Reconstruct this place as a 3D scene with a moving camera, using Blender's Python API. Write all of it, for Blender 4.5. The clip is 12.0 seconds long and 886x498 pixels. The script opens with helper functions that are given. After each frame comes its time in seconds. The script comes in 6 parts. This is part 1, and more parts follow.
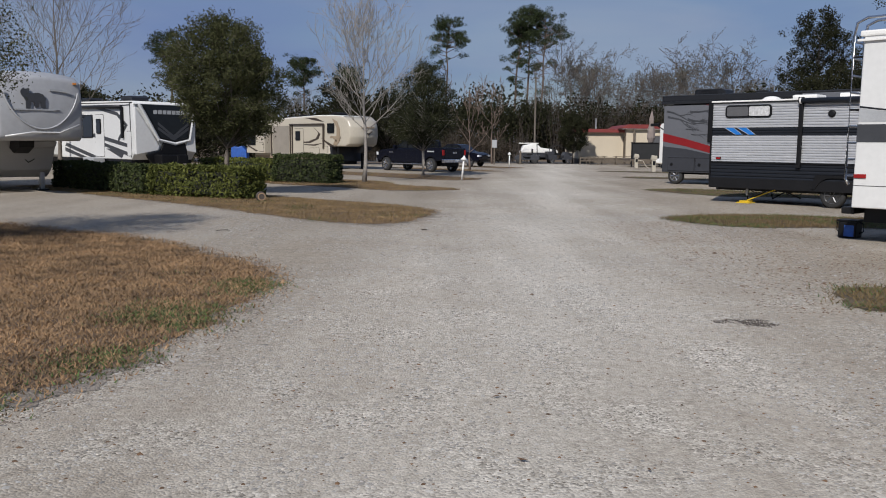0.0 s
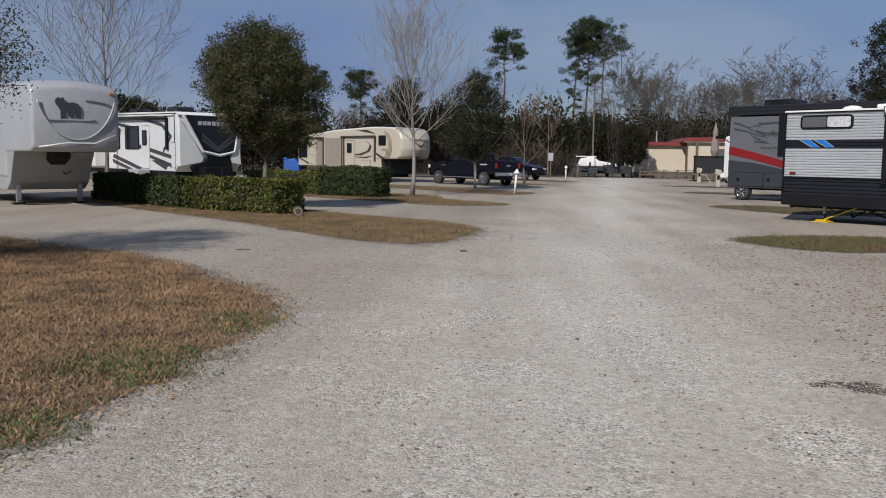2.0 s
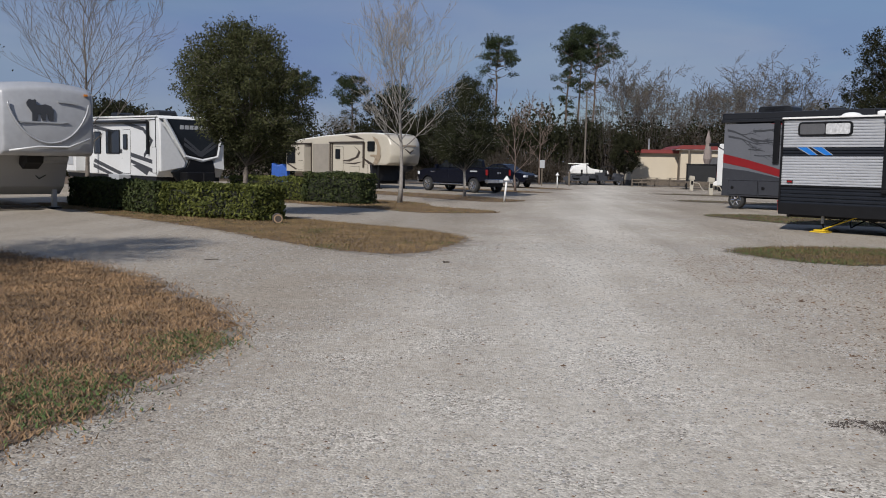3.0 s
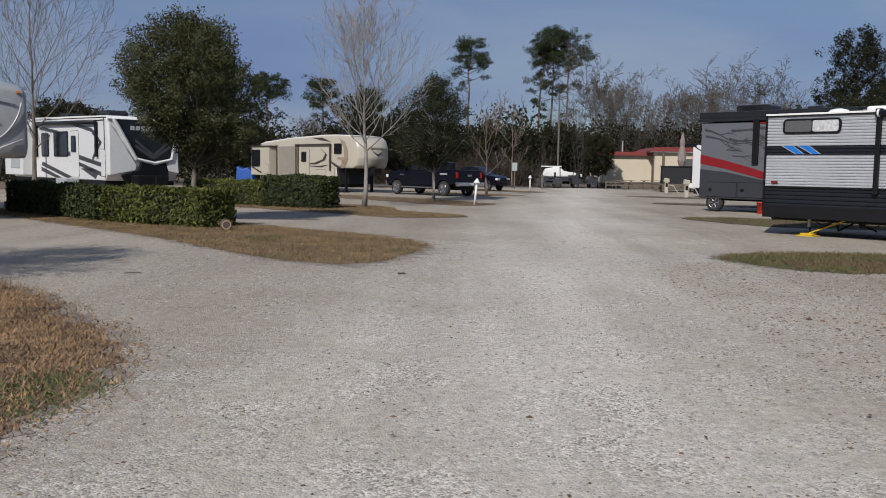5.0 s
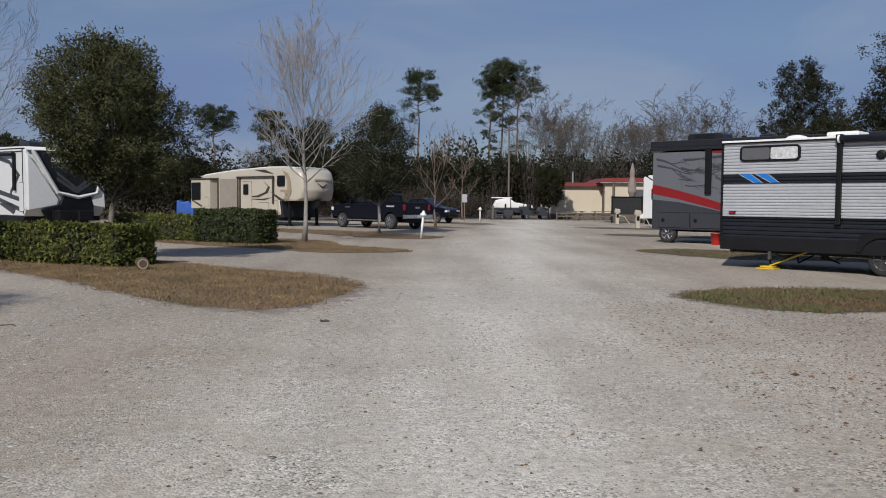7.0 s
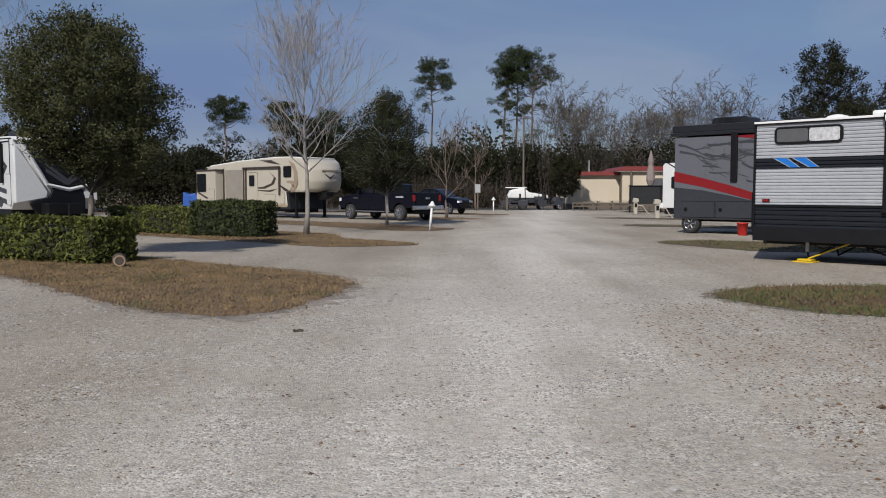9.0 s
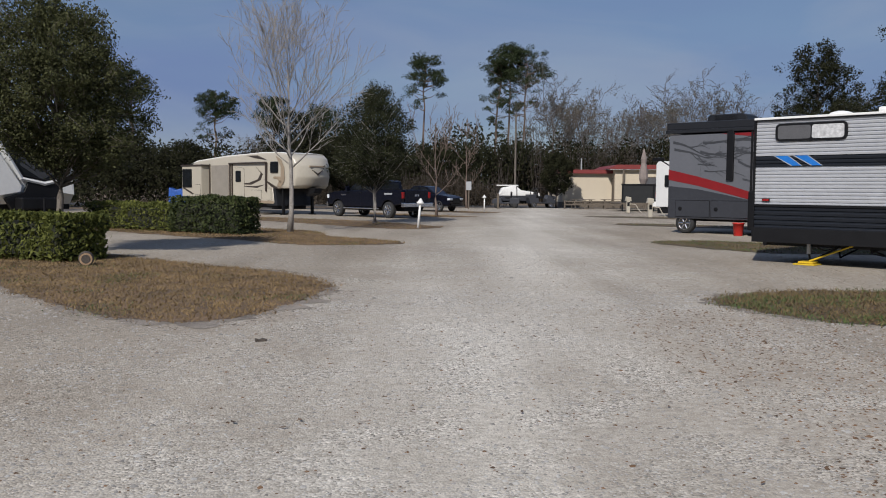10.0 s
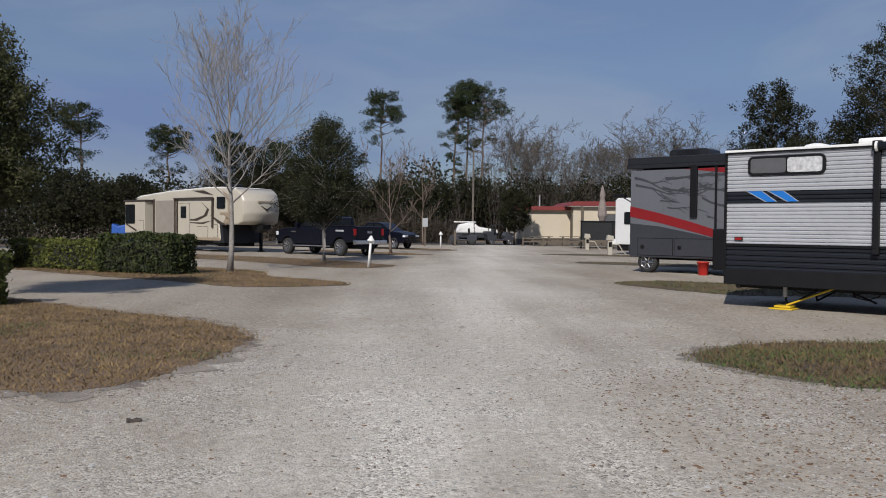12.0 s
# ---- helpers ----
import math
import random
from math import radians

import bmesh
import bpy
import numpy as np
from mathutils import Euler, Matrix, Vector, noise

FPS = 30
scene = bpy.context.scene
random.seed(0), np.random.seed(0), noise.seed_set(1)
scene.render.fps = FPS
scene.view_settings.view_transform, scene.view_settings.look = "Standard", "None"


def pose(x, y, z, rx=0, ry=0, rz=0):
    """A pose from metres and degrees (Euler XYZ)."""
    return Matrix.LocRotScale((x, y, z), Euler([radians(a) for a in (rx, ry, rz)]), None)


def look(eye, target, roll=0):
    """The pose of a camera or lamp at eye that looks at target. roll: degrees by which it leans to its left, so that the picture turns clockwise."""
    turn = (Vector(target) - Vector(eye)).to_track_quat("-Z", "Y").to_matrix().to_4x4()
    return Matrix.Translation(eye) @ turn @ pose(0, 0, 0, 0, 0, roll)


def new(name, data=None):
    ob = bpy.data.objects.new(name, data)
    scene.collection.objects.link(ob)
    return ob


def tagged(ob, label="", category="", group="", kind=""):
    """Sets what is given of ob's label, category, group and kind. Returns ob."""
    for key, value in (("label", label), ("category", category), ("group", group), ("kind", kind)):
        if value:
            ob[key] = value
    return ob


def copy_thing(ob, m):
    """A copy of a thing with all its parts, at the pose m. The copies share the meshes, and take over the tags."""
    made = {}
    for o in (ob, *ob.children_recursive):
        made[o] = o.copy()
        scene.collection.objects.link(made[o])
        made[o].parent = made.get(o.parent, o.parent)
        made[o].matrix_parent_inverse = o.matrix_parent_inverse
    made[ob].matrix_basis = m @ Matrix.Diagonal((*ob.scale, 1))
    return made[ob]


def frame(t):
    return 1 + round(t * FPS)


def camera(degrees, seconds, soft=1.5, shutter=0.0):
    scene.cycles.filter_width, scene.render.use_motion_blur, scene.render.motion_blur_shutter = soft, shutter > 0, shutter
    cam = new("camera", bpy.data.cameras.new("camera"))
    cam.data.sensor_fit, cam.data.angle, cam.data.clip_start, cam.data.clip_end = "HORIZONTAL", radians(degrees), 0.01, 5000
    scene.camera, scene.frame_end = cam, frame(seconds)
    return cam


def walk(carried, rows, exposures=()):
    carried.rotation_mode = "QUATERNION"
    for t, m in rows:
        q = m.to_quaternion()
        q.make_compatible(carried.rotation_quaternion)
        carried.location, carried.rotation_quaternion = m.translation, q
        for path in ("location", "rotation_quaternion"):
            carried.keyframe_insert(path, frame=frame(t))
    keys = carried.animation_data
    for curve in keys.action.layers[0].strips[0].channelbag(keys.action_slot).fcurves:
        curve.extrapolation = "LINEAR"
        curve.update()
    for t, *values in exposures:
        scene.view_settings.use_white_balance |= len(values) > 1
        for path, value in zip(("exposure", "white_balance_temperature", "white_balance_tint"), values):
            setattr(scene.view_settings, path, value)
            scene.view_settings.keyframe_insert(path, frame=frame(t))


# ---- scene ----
from mathutils.geometry import delaunay_2d_cdt

cam = camera(54.5, 12.0, soft=1.0)
PATH = [
    (0, (-0.295, -3.89, 1.63), (-0.306, -1.904, 1.39), 0.5),
    (0.5, (-0.232, -3.496, 1.635), (-0.28, -1.51, 1.407), 0.4),
    (1, (-0.179, -3.065, 1.631), (-0.306, -1.081, 1.411), 0.0),
    (1.5, (-0.136, -2.664, 1.621), (-0.264, -0.679, 1.407), 0.1),
    (2, (-0.029, -2.258, 1.625), (-0.173, -0.274, 1.413), 0.7),
    (2.5, (-0.014, -1.83, 1.61), (-0.147, 0.155, 1.402), 0.9),
    (3, (0.081, -1.404, 1.606), (-0.045, 0.583, 1.41), 1.0),
    (5, (0.261, 0.225, 1.535), (0.194, 2.215, 1.349), 0.8),
    (5.5, (0.329, 0.632, 1.53), (0.284, 2.624, 1.349), 0.9),
    (6, (0.4, 1.023, 1.533), (0.377, 3.015, 1.355), 0.6),
    (6.5, (0.478, 1.407, 1.535), (0.483, 3.401, 1.381), 0.8),
    (7, (0.517, 1.779, 1.531), (0.558, 3.776, 1.42), 0.4),
    (9, (0.782, 3.48, 1.489), (0.786, 5.476, 1.357), 0.0),
    (9.5, (0.868, 3.887, 1.487), (0.878, 5.883, 1.354), 0.0),
    (10, (0.916, 4.324, 1.481), (0.939, 6.319, 1.343), 0.4),
    (10.5, (0.986, 4.75, 1.497), (1.025, 6.745, 1.367), 0.6),
    (11, (1.05, 5.195, 1.497), (1.115, 7.19, 1.381), 1.0),
    (11.5, (1.084, 5.58, 1.51), (1.18, 7.576, 1.43), 0.8),
    (12, (1.197, 5.997, 1.503), (1.314, 7.993, 1.45), 0.5),
]
walk(cam, [(t, look(e, g, r)) for t, e, g, r in PATH])

# ---- light: clear winter noon, sun behind the walker ----
SUN_EL, SUN_AZ = 38.0, 203.0
sunv = Vector((math.sin(radians(SUN_AZ)) * math.cos(radians(SUN_EL)), math.cos(radians(SUN_AZ)) * math.cos(radians(SUN_EL)), math.sin(radians(SUN_EL))))
world = bpy.data.worlds.new("sky")
world.use_nodes = True
scene.world = world
wn = world.node_tree.nodes
sky = wn.new("ShaderNodeTexSky")
sky.sky_type, sky.sun_disc = "NISHITA", False
sky.sun_elevation, sky.sun_rotation = radians(SUN_EL), radians(SUN_AZ)
sky.air_density, sky.dust_density, sky.ozone_density = 1.1, 0.6, 4.0
wn["Background"].inputs["Strength"].default_value = 0.064
wl = world.node_tree.links
wt, wm, wnz, wr = wn.new("ShaderNodeTexCoord"), wn.new("ShaderNodeMapping"), wn.new("ShaderNodeTexNoise"), wn.new("ShaderNodeMapRange")
wm.inputs["Scale"].default_value = (1.2, 1.2, 5.0)
wnz.inputs["Scale"].default_value, wnz.inputs["Detail"].default_value = 1.6, 5.0
wr.inputs["From Min"].default_value, wr.inputs["From Max"].default_value, wr.inputs["To Min"].default_value, wr.inputs["To Max"].default_value = 0.38, 0.72, 0.42, 0.95
haze = wn.new("ShaderNodeMix")
haze.data_type = "RGBA"
haze.inputs["B"].default_value = (2.5, 3.55, 6.5, 1)
veil, vm, vn, vr = wn.new("ShaderNodeMix"), wn.new("ShaderNodeMapping"), wn.new("ShaderNodeTexNoise"), wn.new("ShaderNodeMapRange")
veil.data_type = "RGBA"
veil.inputs["B"].default_value = (5.0, 5.7, 7.2, 1)
vm.inputs["Scale"].default_value, vm.inputs["Rotation"].default_value = (2.0, 2.0, 7.5), (0.0, radians(-14), 0.0)
vn.inputs["Scale"].default_value, vn.inputs["Detail"].default_value, vn.inputs["Distortion"].default_value = 1.5, 6.0, 0.6
vr.inputs["From Min"].default_value, vr.inputs["From Max"].default_value, vr.inputs["To Min"].default_value, vr.inputs["To Max"].default_value = 0.42, 0.78, 0.0, 0.55
wl.new(wt.outputs["Generated"], wm.inputs["Vector"]), wl.new(wm.outputs[0], wnz.inputs["Vector"]), wl.new(wnz.outputs[0], wr.inputs["Value"])
wl.new(wr.outputs[0], haze.inputs["Factor"]), wl.new(sky.outputs[0], haze.inputs["A"]), wl.new(haze.outputs["Result"], veil.inputs["A"])
wl.new(wt.outputs["Generated"], vm.inputs["Vector"]), wl.new(vm.outputs[0], vn.inputs["Vector"]), wl.new(vn.outputs[0], vr.inputs["Value"])
wl.new(vr.outputs[0], veil.inputs["Factor"]), wl.new(veil.outputs["Result"], wn["Background"].inputs["Color"])
sun_data = bpy.data.lights.new("sun", "SUN")
sun_data.energy, sun_data.angle, sun_data.color = 4.1, radians(0.6), (1.0, 0.962, 0.925)
sun = new("sun", sun_data)
sun.matrix_world = look(sunv * 60, (0, 0, 0))


# ---- materials ----
def mat(name, color, rough=0.6, metal=0.0, scale=4.0, var=0.15, fine=60.0, bump=0.1, dark=None, spread=0.0, island=0.0, spec=0.5, trans=0.0):
    m = bpy.data.materials.new(name)
    m.use_nodes = True
    nt = m.node_tree
    n, l = nt.nodes, nt.links
    bs = n["Principled BSDF"]
    bs.inputs["Roughness"].default_value, bs.inputs["Metallic"].default_value = rough, metal
    bs.inputs["Specular IOR Level"].default_value = spec
    tc = n.new("ShaderNodeTexCoord")
    big, small = n.new("ShaderNodeTexNoise"), n.new("ShaderNodeTexNoise")
    big.inputs["Scale"].default_value, small.inputs["Scale"].default_value = scale, fine
    big.inputs["Detail"].default_value, small.inputs["Detail"].default_value = 5, 3
    for t in (big, small):
        l.new(tc.outputs["Object"], t.inputs["Vector"])
    add = n.new("ShaderNodeMath")
    add.operation = "ADD"
    l.new(big.outputs[0], add.inputs[0]), l.new(small.outputs[0], add.inputs[1])
    src = add.outputs[0]
    for amount, node, out in ((spread, "ShaderNodeObjectInfo", "Random"), (island, "ShaderNodeNewGeometry", "Random Per Island")):
        if amount:
            info, ma = n.new(node), n.new("ShaderNodeMath")
            ma.operation = "MULTIPLY_ADD"
            l.new(info.outputs[out], ma.inputs[0])
            ma.inputs[1].default_value = amount
            l.new(src, ma.inputs[2])
            src = ma.outputs[0]
    ramp = n.new("ShaderNodeMapRange")
    ramp.inputs["From Min"].default_value, ramp.inputs["From Max"].default_value = 0.7, 1.3 + spread + island
    l.new(src, ramp.inputs["Value"])
    mix = n.new("ShaderNodeMix")
    mix.data_type = "RGBA"
    lo = dark or [c * (1 - var) for c in color]
    hi = [min(1, c * (1 + var * 0.6)) for c in color]
    mix.inputs["A"].default_value, mix.inputs["B"].default_value = (*lo, 1), (*hi, 1)
    l.new(ramp.outputs[0], mix.inputs["Factor"]), l.new(mix.outputs["Result"], bs.inputs["Base Color"])
    if bump:
        b = n.new("ShaderNodeBump")
        b.inputs["Strength"].default_value, b.inputs["Distance"].default_value = bump, 0.02
        l.new(small.outputs[0], b.inputs["Height"]), l.new(b.outputs[0], bs.inputs["Normal"])
    if trans:
        tr, ms = n.new("ShaderNodeBsdfTranslucent"), n.new("ShaderNodeMixShader")
        l.new(mix.outputs["Result"], tr.inputs["Color"])
        ms.inputs[0].default_value = trans
        l.new(bs.outputs[0], ms.inputs[1]), l.new(tr.outputs[0], ms.inputs[2])
        l.new(ms.outputs[0], n["Material Output"].inputs["Surface"])
    return m


def gravel_material():
    """Crushed pale limestone: stones, sandy patches, wheel-worn bands and grey damp stains."""
    m = bpy.data.materials.new("pale_gravel")
    m.use_nodes = True
    n, l = m.node_tree.nodes, m.node_tree.links
    bs = n["Principled BSDF"]
    bs.inputs["Roughness"].default_value, bs.inputs["Specular IOR Level"].default_value = 0.9, 0.25
    tc = n.new("ShaderNodeTexCoord")

    def tex(kind, scale, detail=3.0, stretch=None):
        t = n.new(kind)
        t.inputs["Scale"].default_value = scale
        if kind == "ShaderNodeTexNoise":
            t.inputs["Detail"].default_value = detail
        src = tc.outputs["Object"]
        if stretch:
            mp = n.new("ShaderNodeMapping")
            mp.inputs["Scale"].default_value, mp.inputs["Rotation"].default_value = stretch, (0, 0, radians(7))
            l.new(src, mp.inputs["Vector"])
            src = mp.outputs[0]
        l.new(src, t.inputs["Vector"])
        return t

    stones, grit = tex("ShaderNodeTexVoronoi", 64.0), tex("ShaderNodeTexVoronoi", 120.0)
    patch, wide, band = tex("ShaderNodeTexNoise", 1.3, 6), tex("ShaderNodeTexNoise", 0.22, 4), tex("ShaderNodeTexNoise", 0.8, 3, (1.0, 0.08, 1.0))

    def ramp(src, stops):
        r = n.new("ShaderNodeValToRGB")
        r.color_ramp.elements[0].position, r.color_ramp.elements[0].color = stops[0][0], (*stops[0][1], 1)
        r.color_ramp.elements[1].position, r.color_ramp.elements[1].color = stops[-1][0], (*stops[-1][1], 1)
        for p, c in stops[1:-1]:
            e = r.color_ramp.elements.new(p)
            e.color = (*c, 1)
        l.new(src, r.inputs[0])
        return r.outputs[0]

    def mixed(a, b, fac, mode="MIX"):
        x = n.new("ShaderNodeMix")
        x.data_type, x.blend_type = "RGBA", mode
        for sock, v in (("A", a), ("B", b)):
            l.new(v, x.inputs[sock])
        if isinstance(fac, float):
            x.inputs["Factor"].default_value = fac
        else:
            l.new(fac, x.inputs["Factor"])
        return x.outputs["Result"]

    sep = n.new("ShaderNodeSeparateColor")
    l.new(stones.outputs["Color"], sep.inputs[0])
    stone_col = ramp(sep.outputs[0], ((0.0, (0.07, 0.064, 0.056)), (0.2, (0.31, 0.295, 0.27)), (0.68, (0.50, 0.485, 0.455)), (1.0, (0.70, 0.685, 0.655))))
    sand = ramp(grit.outputs["Distance"], ((0.0, (0.56, 0.54, 0.50)), (0.6, (0.42, 0.40, 0.37))))
    sandy = ramp(patch.outputs[0], ((0.32, (0.08, 0.08, 0.08)), (0.58, (0.9, 0.9, 0.9))))
    base = mixed(stone_col, sand, sandy)
    tone = ramp(wide.outputs[0], ((0.36, (0.92, 0.885, 0.84)), (0.62, (1.10, 1.08, 1.05))))
    tracks = ramp(band.outputs[0], ((0.35, (0.9, 0.89, 0.87)), (0.62, (1.08, 1.08, 1.07))))
    base = mixed(mixed(base, tone, 1.0, "MULTIPLY"), tracks, 1.0, "MULTIPLY")
    # pale compacted centre of the road, rougher and duller stone to its sides
    xyz, along, off, absd, worn = n.new("ShaderNodeSeparateXYZ"), n.new("ShaderNodeMath"), n.new("ShaderNodeMath"), n.new("ShaderNodeMath"), n.new("ShaderNodeMapRange")
    wob = n.new("ShaderNodeMath")
    along.operation, off.operation, absd.operation, wob.operation = "MULTIPLY_ADD", "SUBTRACT", "ABSOLUTE", "MULTIPLY_ADD"
    along.inputs[1].default_value, along.inputs[2].default_value = 0.12, 0.15
    l.new(tc.outputs["Object"], xyz.inputs[0])
    l.new(xyz.outputs[1], along.inputs[0]), l.new(xyz.outputs[0], off.inputs[0]), l.new(along.outputs[0], off.inputs[1])
    l.new(off.outputs[0], absd.inputs[0])
    wob.inputs[1].default_value = 3.0
    l.new(patch.outputs[0], wob.inputs[0]), l.new(absd.outputs[0], wob.inputs[2])
    worn.inputs["From Min"].default_value, worn.inputs["From Max"].default_value = 1.6, 5.2
    l.new(wob.outputs[0], worn.inputs["Value"])
    base = mixed(base, ramp(worn.outputs[0], ((0.0, (1.10, 1.09, 1.07)), (1.0, (0.70, 0.655, 0.60)))), 1.0, "MULTIPLY")
    mottle = tex("ShaderNodeTexNoise", 16.0, 6)
    base = mixed(base, ramp(mottle.outputs[0], ((0.34, (0.85, 0.84, 0.82)), (0.68, (1.17, 1.17, 1.16)))), 1.0, "MULTIPLY")
    clod = tex("ShaderNodeTexNoise", 5.5, 8)
    base = mixed(base, ramp(clod.outputs[0], ((0.36, (0.93, 0.92, 0.905)), (0.5, (1.0, 1.0, 1.0)), (0.66, (1.04, 1.04, 1.04)))), 1.0, "MULTIPLY")
    l.new(base, bs.inputs["Base Color"])
    b1, b2 = n.new("ShaderNodeBump"), n.new("ShaderNodeBump")
    b1.inputs["Strength"].default_value, b1.inputs["Distance"].default_value = 0.55, 0.010
    b2.inputs["Strength"].default_value, b2.inputs["Distance"].default_value = 0.06, 0.01
    b1.invert = True
    l.new(stones.outputs["Distance"], b1.inputs["Height"]), l.new(patch.outputs[0], b2.inputs["Height"])
    l.new(b2.outputs[0], b1.inputs["Normal"]), l.new(b1.outputs[0], bs.inputs["Normal"])
    return m


def glass_dark(name, tint=(0.012, 0.014, 0.016)):
    return mat(name, tint, rough=0.08, var=0.3, bump=0.0, spec=0.3)


GRAVEL = gravel_material()
SOIL = mat("leaf_litter", (0.16, 0.115, 0.075), 0.95, scale=0.5, var=0.5, fine=14, bump=0.8)
ASPHALT = mat("asphalt", (0.075, 0.072, 0.068), 0.9, scale=0.6, var=0.25, fine=90, bump=0.4)
DRY_SOD = mat("dry_sod", (0.16, 0.105, 0.062), 0.95, scale=1.1, var=0.5, fine=30, bump=1.0, dark=(0.075, 0.052, 0.034))
DRY_GRASS = mat("dry_grass", (0.36, 0.225, 0.115), 0.85, scale=1.1, var=0.4, fine=4, bump=0, island=0.35, dark=(0.055, 0.036, 0.02))
MARGIN = mat("trodden_soil", (0.27, 0.235, 0.195), 0.95, scale=1.8, var=0.5, fine=45, bump=1.0, dark=(0.12, 0.10, 0.08))
TAN_GRASS = mat("tan_grass", (0.28, 0.185, 0.082), 0.85, scale=0.9, var=0.4, fine=4, bump=0, island=0.35, dark=(0.055, 0.042, 0.02))
OLIVE_GRASS = mat("olive_grass", (0.16, 0.108, 0.045), 0.85, scale=0.9, var=0.4, fine=8, bump=0, island=0.9, dark=(0.075, 0.06, 0.03))
OLIVE_SOD = mat("thin_sod", (0.10, 0.072, 0.045), 0.95, scale=1.1, var=0.5, fine=30, bump=1.0, dark=(0.05, 0.04, 0.028))
GREEN_GRASS = mat("green_grass", (0.07, 0.125, 0.026), 0.8, scale=1.2, var=0.4, fine=8, bump=0, island=0.9, dark=(0.045, 0.055, 0.022))
LITTER = mat("dead_leaves", (0.18, 0.10, 0.05), 0.9, scale=2, var=0.5, bump=0, island=1.2, dark=(0.05, 0.03, 0.018))
STONE = mat("loose_stone", (0.47, 0.45, 0.415), 0.9, scale=9, var=0.2, fine=50, bump=0.3, island=1.8, dark=(0.14, 0.128, 0.112))
WHITE_GEL = mat("white_gelcoat", (0.63, 0.63, 0.615), 0.28, scale=0.8, var=0.06, fine=9, bump=0.02)
CREAM_GEL = mat("cream_gelcoat", (0.44, 0.40, 0.325), 0.32, scale=0.8, var=0.07, fine=9, bump=0.02)
GREY_GEL = mat("grey_gelcoat", (0.115, 0.119, 0.132), 0.35, scale=0.8, var=0.07, fine=9, bump=0.02)
SILVER_SIDING = mat("silver_siding", (0.46, 0.47, 0.49), 0.38, metal=0.2, scale=0.7, var=0.10, fine=6, bump=0.03)
MID_GREY = mat("mid_grey_paint", (0.038, 0.040, 0.047), 0.4, scale=1.0, var=0.12, fine=9, bump=0.02, spec=0.3)
DARK_SIDING = mat("charcoal_siding", (0.012, 0.0145, 0.020), 0.42, spec=0.3, scale=1.0, var=0.15, fine=9, bump=0.03)
CHARCOAL = mat("charcoal_paint", (0.017, 0.018, 0.021), 0.4, spec=0.3, scale=1.0, var=0.15, fine=9, bump=0.02)
BLACK = mat("black_plastic", (0.006, 0.006, 0.007), 0.5, spec=0.25, scale=3, var=0.3, fine=40, bump=0.05)
BLACK_METAL = mat("black_steel", (0.008, 0.008, 0.009), 0.5, spec=0.25, scale=3, var=0.3, fine=40, bump=0.08)
RUBBER = mat("tyre_rubber", (0.022, 0.022, 0.022), 0.8, scale=6, var=0.35, fine=60, bump=0.3)
CHROME = mat("bright_alloy", (0.62, 0.62, 0.63), 0.22, metal=1.0, scale=5, var=0.1, bump=0)
STEEL = mat("galvanised_steel", (0.42, 0.42, 0.42), 0.45, metal=0.8, scale=5, var=0.2, bump=0.05)
STEEL_DARK = mat("dark_alloy", (0.16, 0.16, 0.165), 0.35, metal=0.9, scale=5, var=0.3, bump=0)
GLASS = glass_dark("dark_tinted_glass")
BLIND = mat("silver_window_shade", (0.5, 0.5, 0.5), 0.5, scale=8, var=0.35, fine=20, bump=0.6)
CURTAIN = mat("grey_curtain", (0.085, 0.085, 0.09), 0.8, scale=6, var=0.2)
RED = mat("red_paint", (0.20, 0.010, 0.012), 0.35, scale=2, var=0.15, bump=0.02)
BLUE = mat("bright_blue_decal", (0.012, 0.15, 0.50), 0.4, scale=2, var=0.2, bump=0)
TAN = mat("tan_decal", (0.30, 0.235, 0.165), 0.4, scale=2, var=0.15, bump=0)
BROWN_DECAL = mat("brown_decal", (0.05, 0.038, 0.03), 0.4, scale=2, var=0.2, bump=0)
GREY_DECAL = mat("grey_decal", (0.045, 0.047, 0.052), 0.4, scale=2, var=0.2, bump=0)
LIGHT_DECAL = mat("pale_grey_decal", (0.36, 0.37, 0.38), 0.4, scale=2, var=0.15, bump=0)
NAVY = mat("navy_car_paint", (0.003, 0.0038, 0.009), 0.25, spec=0.3, scale=2, var=0.2, bump=0)
YELLOW = mat("yellow_plastic", (0.62, 0.42, 0.02), 0.5, scale=3, var=0.2, bump=0.05)
RED_LENS = mat("red_lens", (0.26, 0.010, 0.010), 0.2, scale=5, var=0.2, bump=0)
AMBER_LENS = mat("amber_lens", (0.55, 0.2, 0.03), 0.2, scale=5, var=0.2, bump=0)
CLEAR_LENS = mat("clear_lens", (0.6, 0.62, 0.64), 0.12, scale=5, var=0.2, bump=0)
BLUE_TARP = mat("blue_tarpaulin", (0.015, 0.085, 0.36), 0.5, scale=3, var=0.35, fine=9, bump=0.6)
WHITE_PAINT = mat("white_paint", (0.74, 0.73, 0.70), 0.5, scale=6, var=0.12, fine=40, bump=0.1)
BARK = mat("grey_bark", (0.155, 0.132, 0.11), 0.95, scale=5, var=0.45, fine=40, bump=0.9)
PALE_BARK = mat("pale_bark", (0.29, 0.27, 0.245), 0.9, scale=6, var=0.35, fine=30, bump=0.5, dark=(0.17, 0.15, 0.13))
DARK_BARK = mat("dark_bark", (0.085, 0.07, 0.058), 0.95, scale=5, var=0.45, fine=40, bump=0.9)
PINE_BARK = mat("pine_bark", (0.15, 0.105, 0.08), 0.95, scale=3, var=0.45, fine=20, bump=0.9)
TWIG = mat("winter_twigs", (0.115, 0.097, 0.082), 0.9, scale=0.4, var=0.35, fine=4, bump=0)
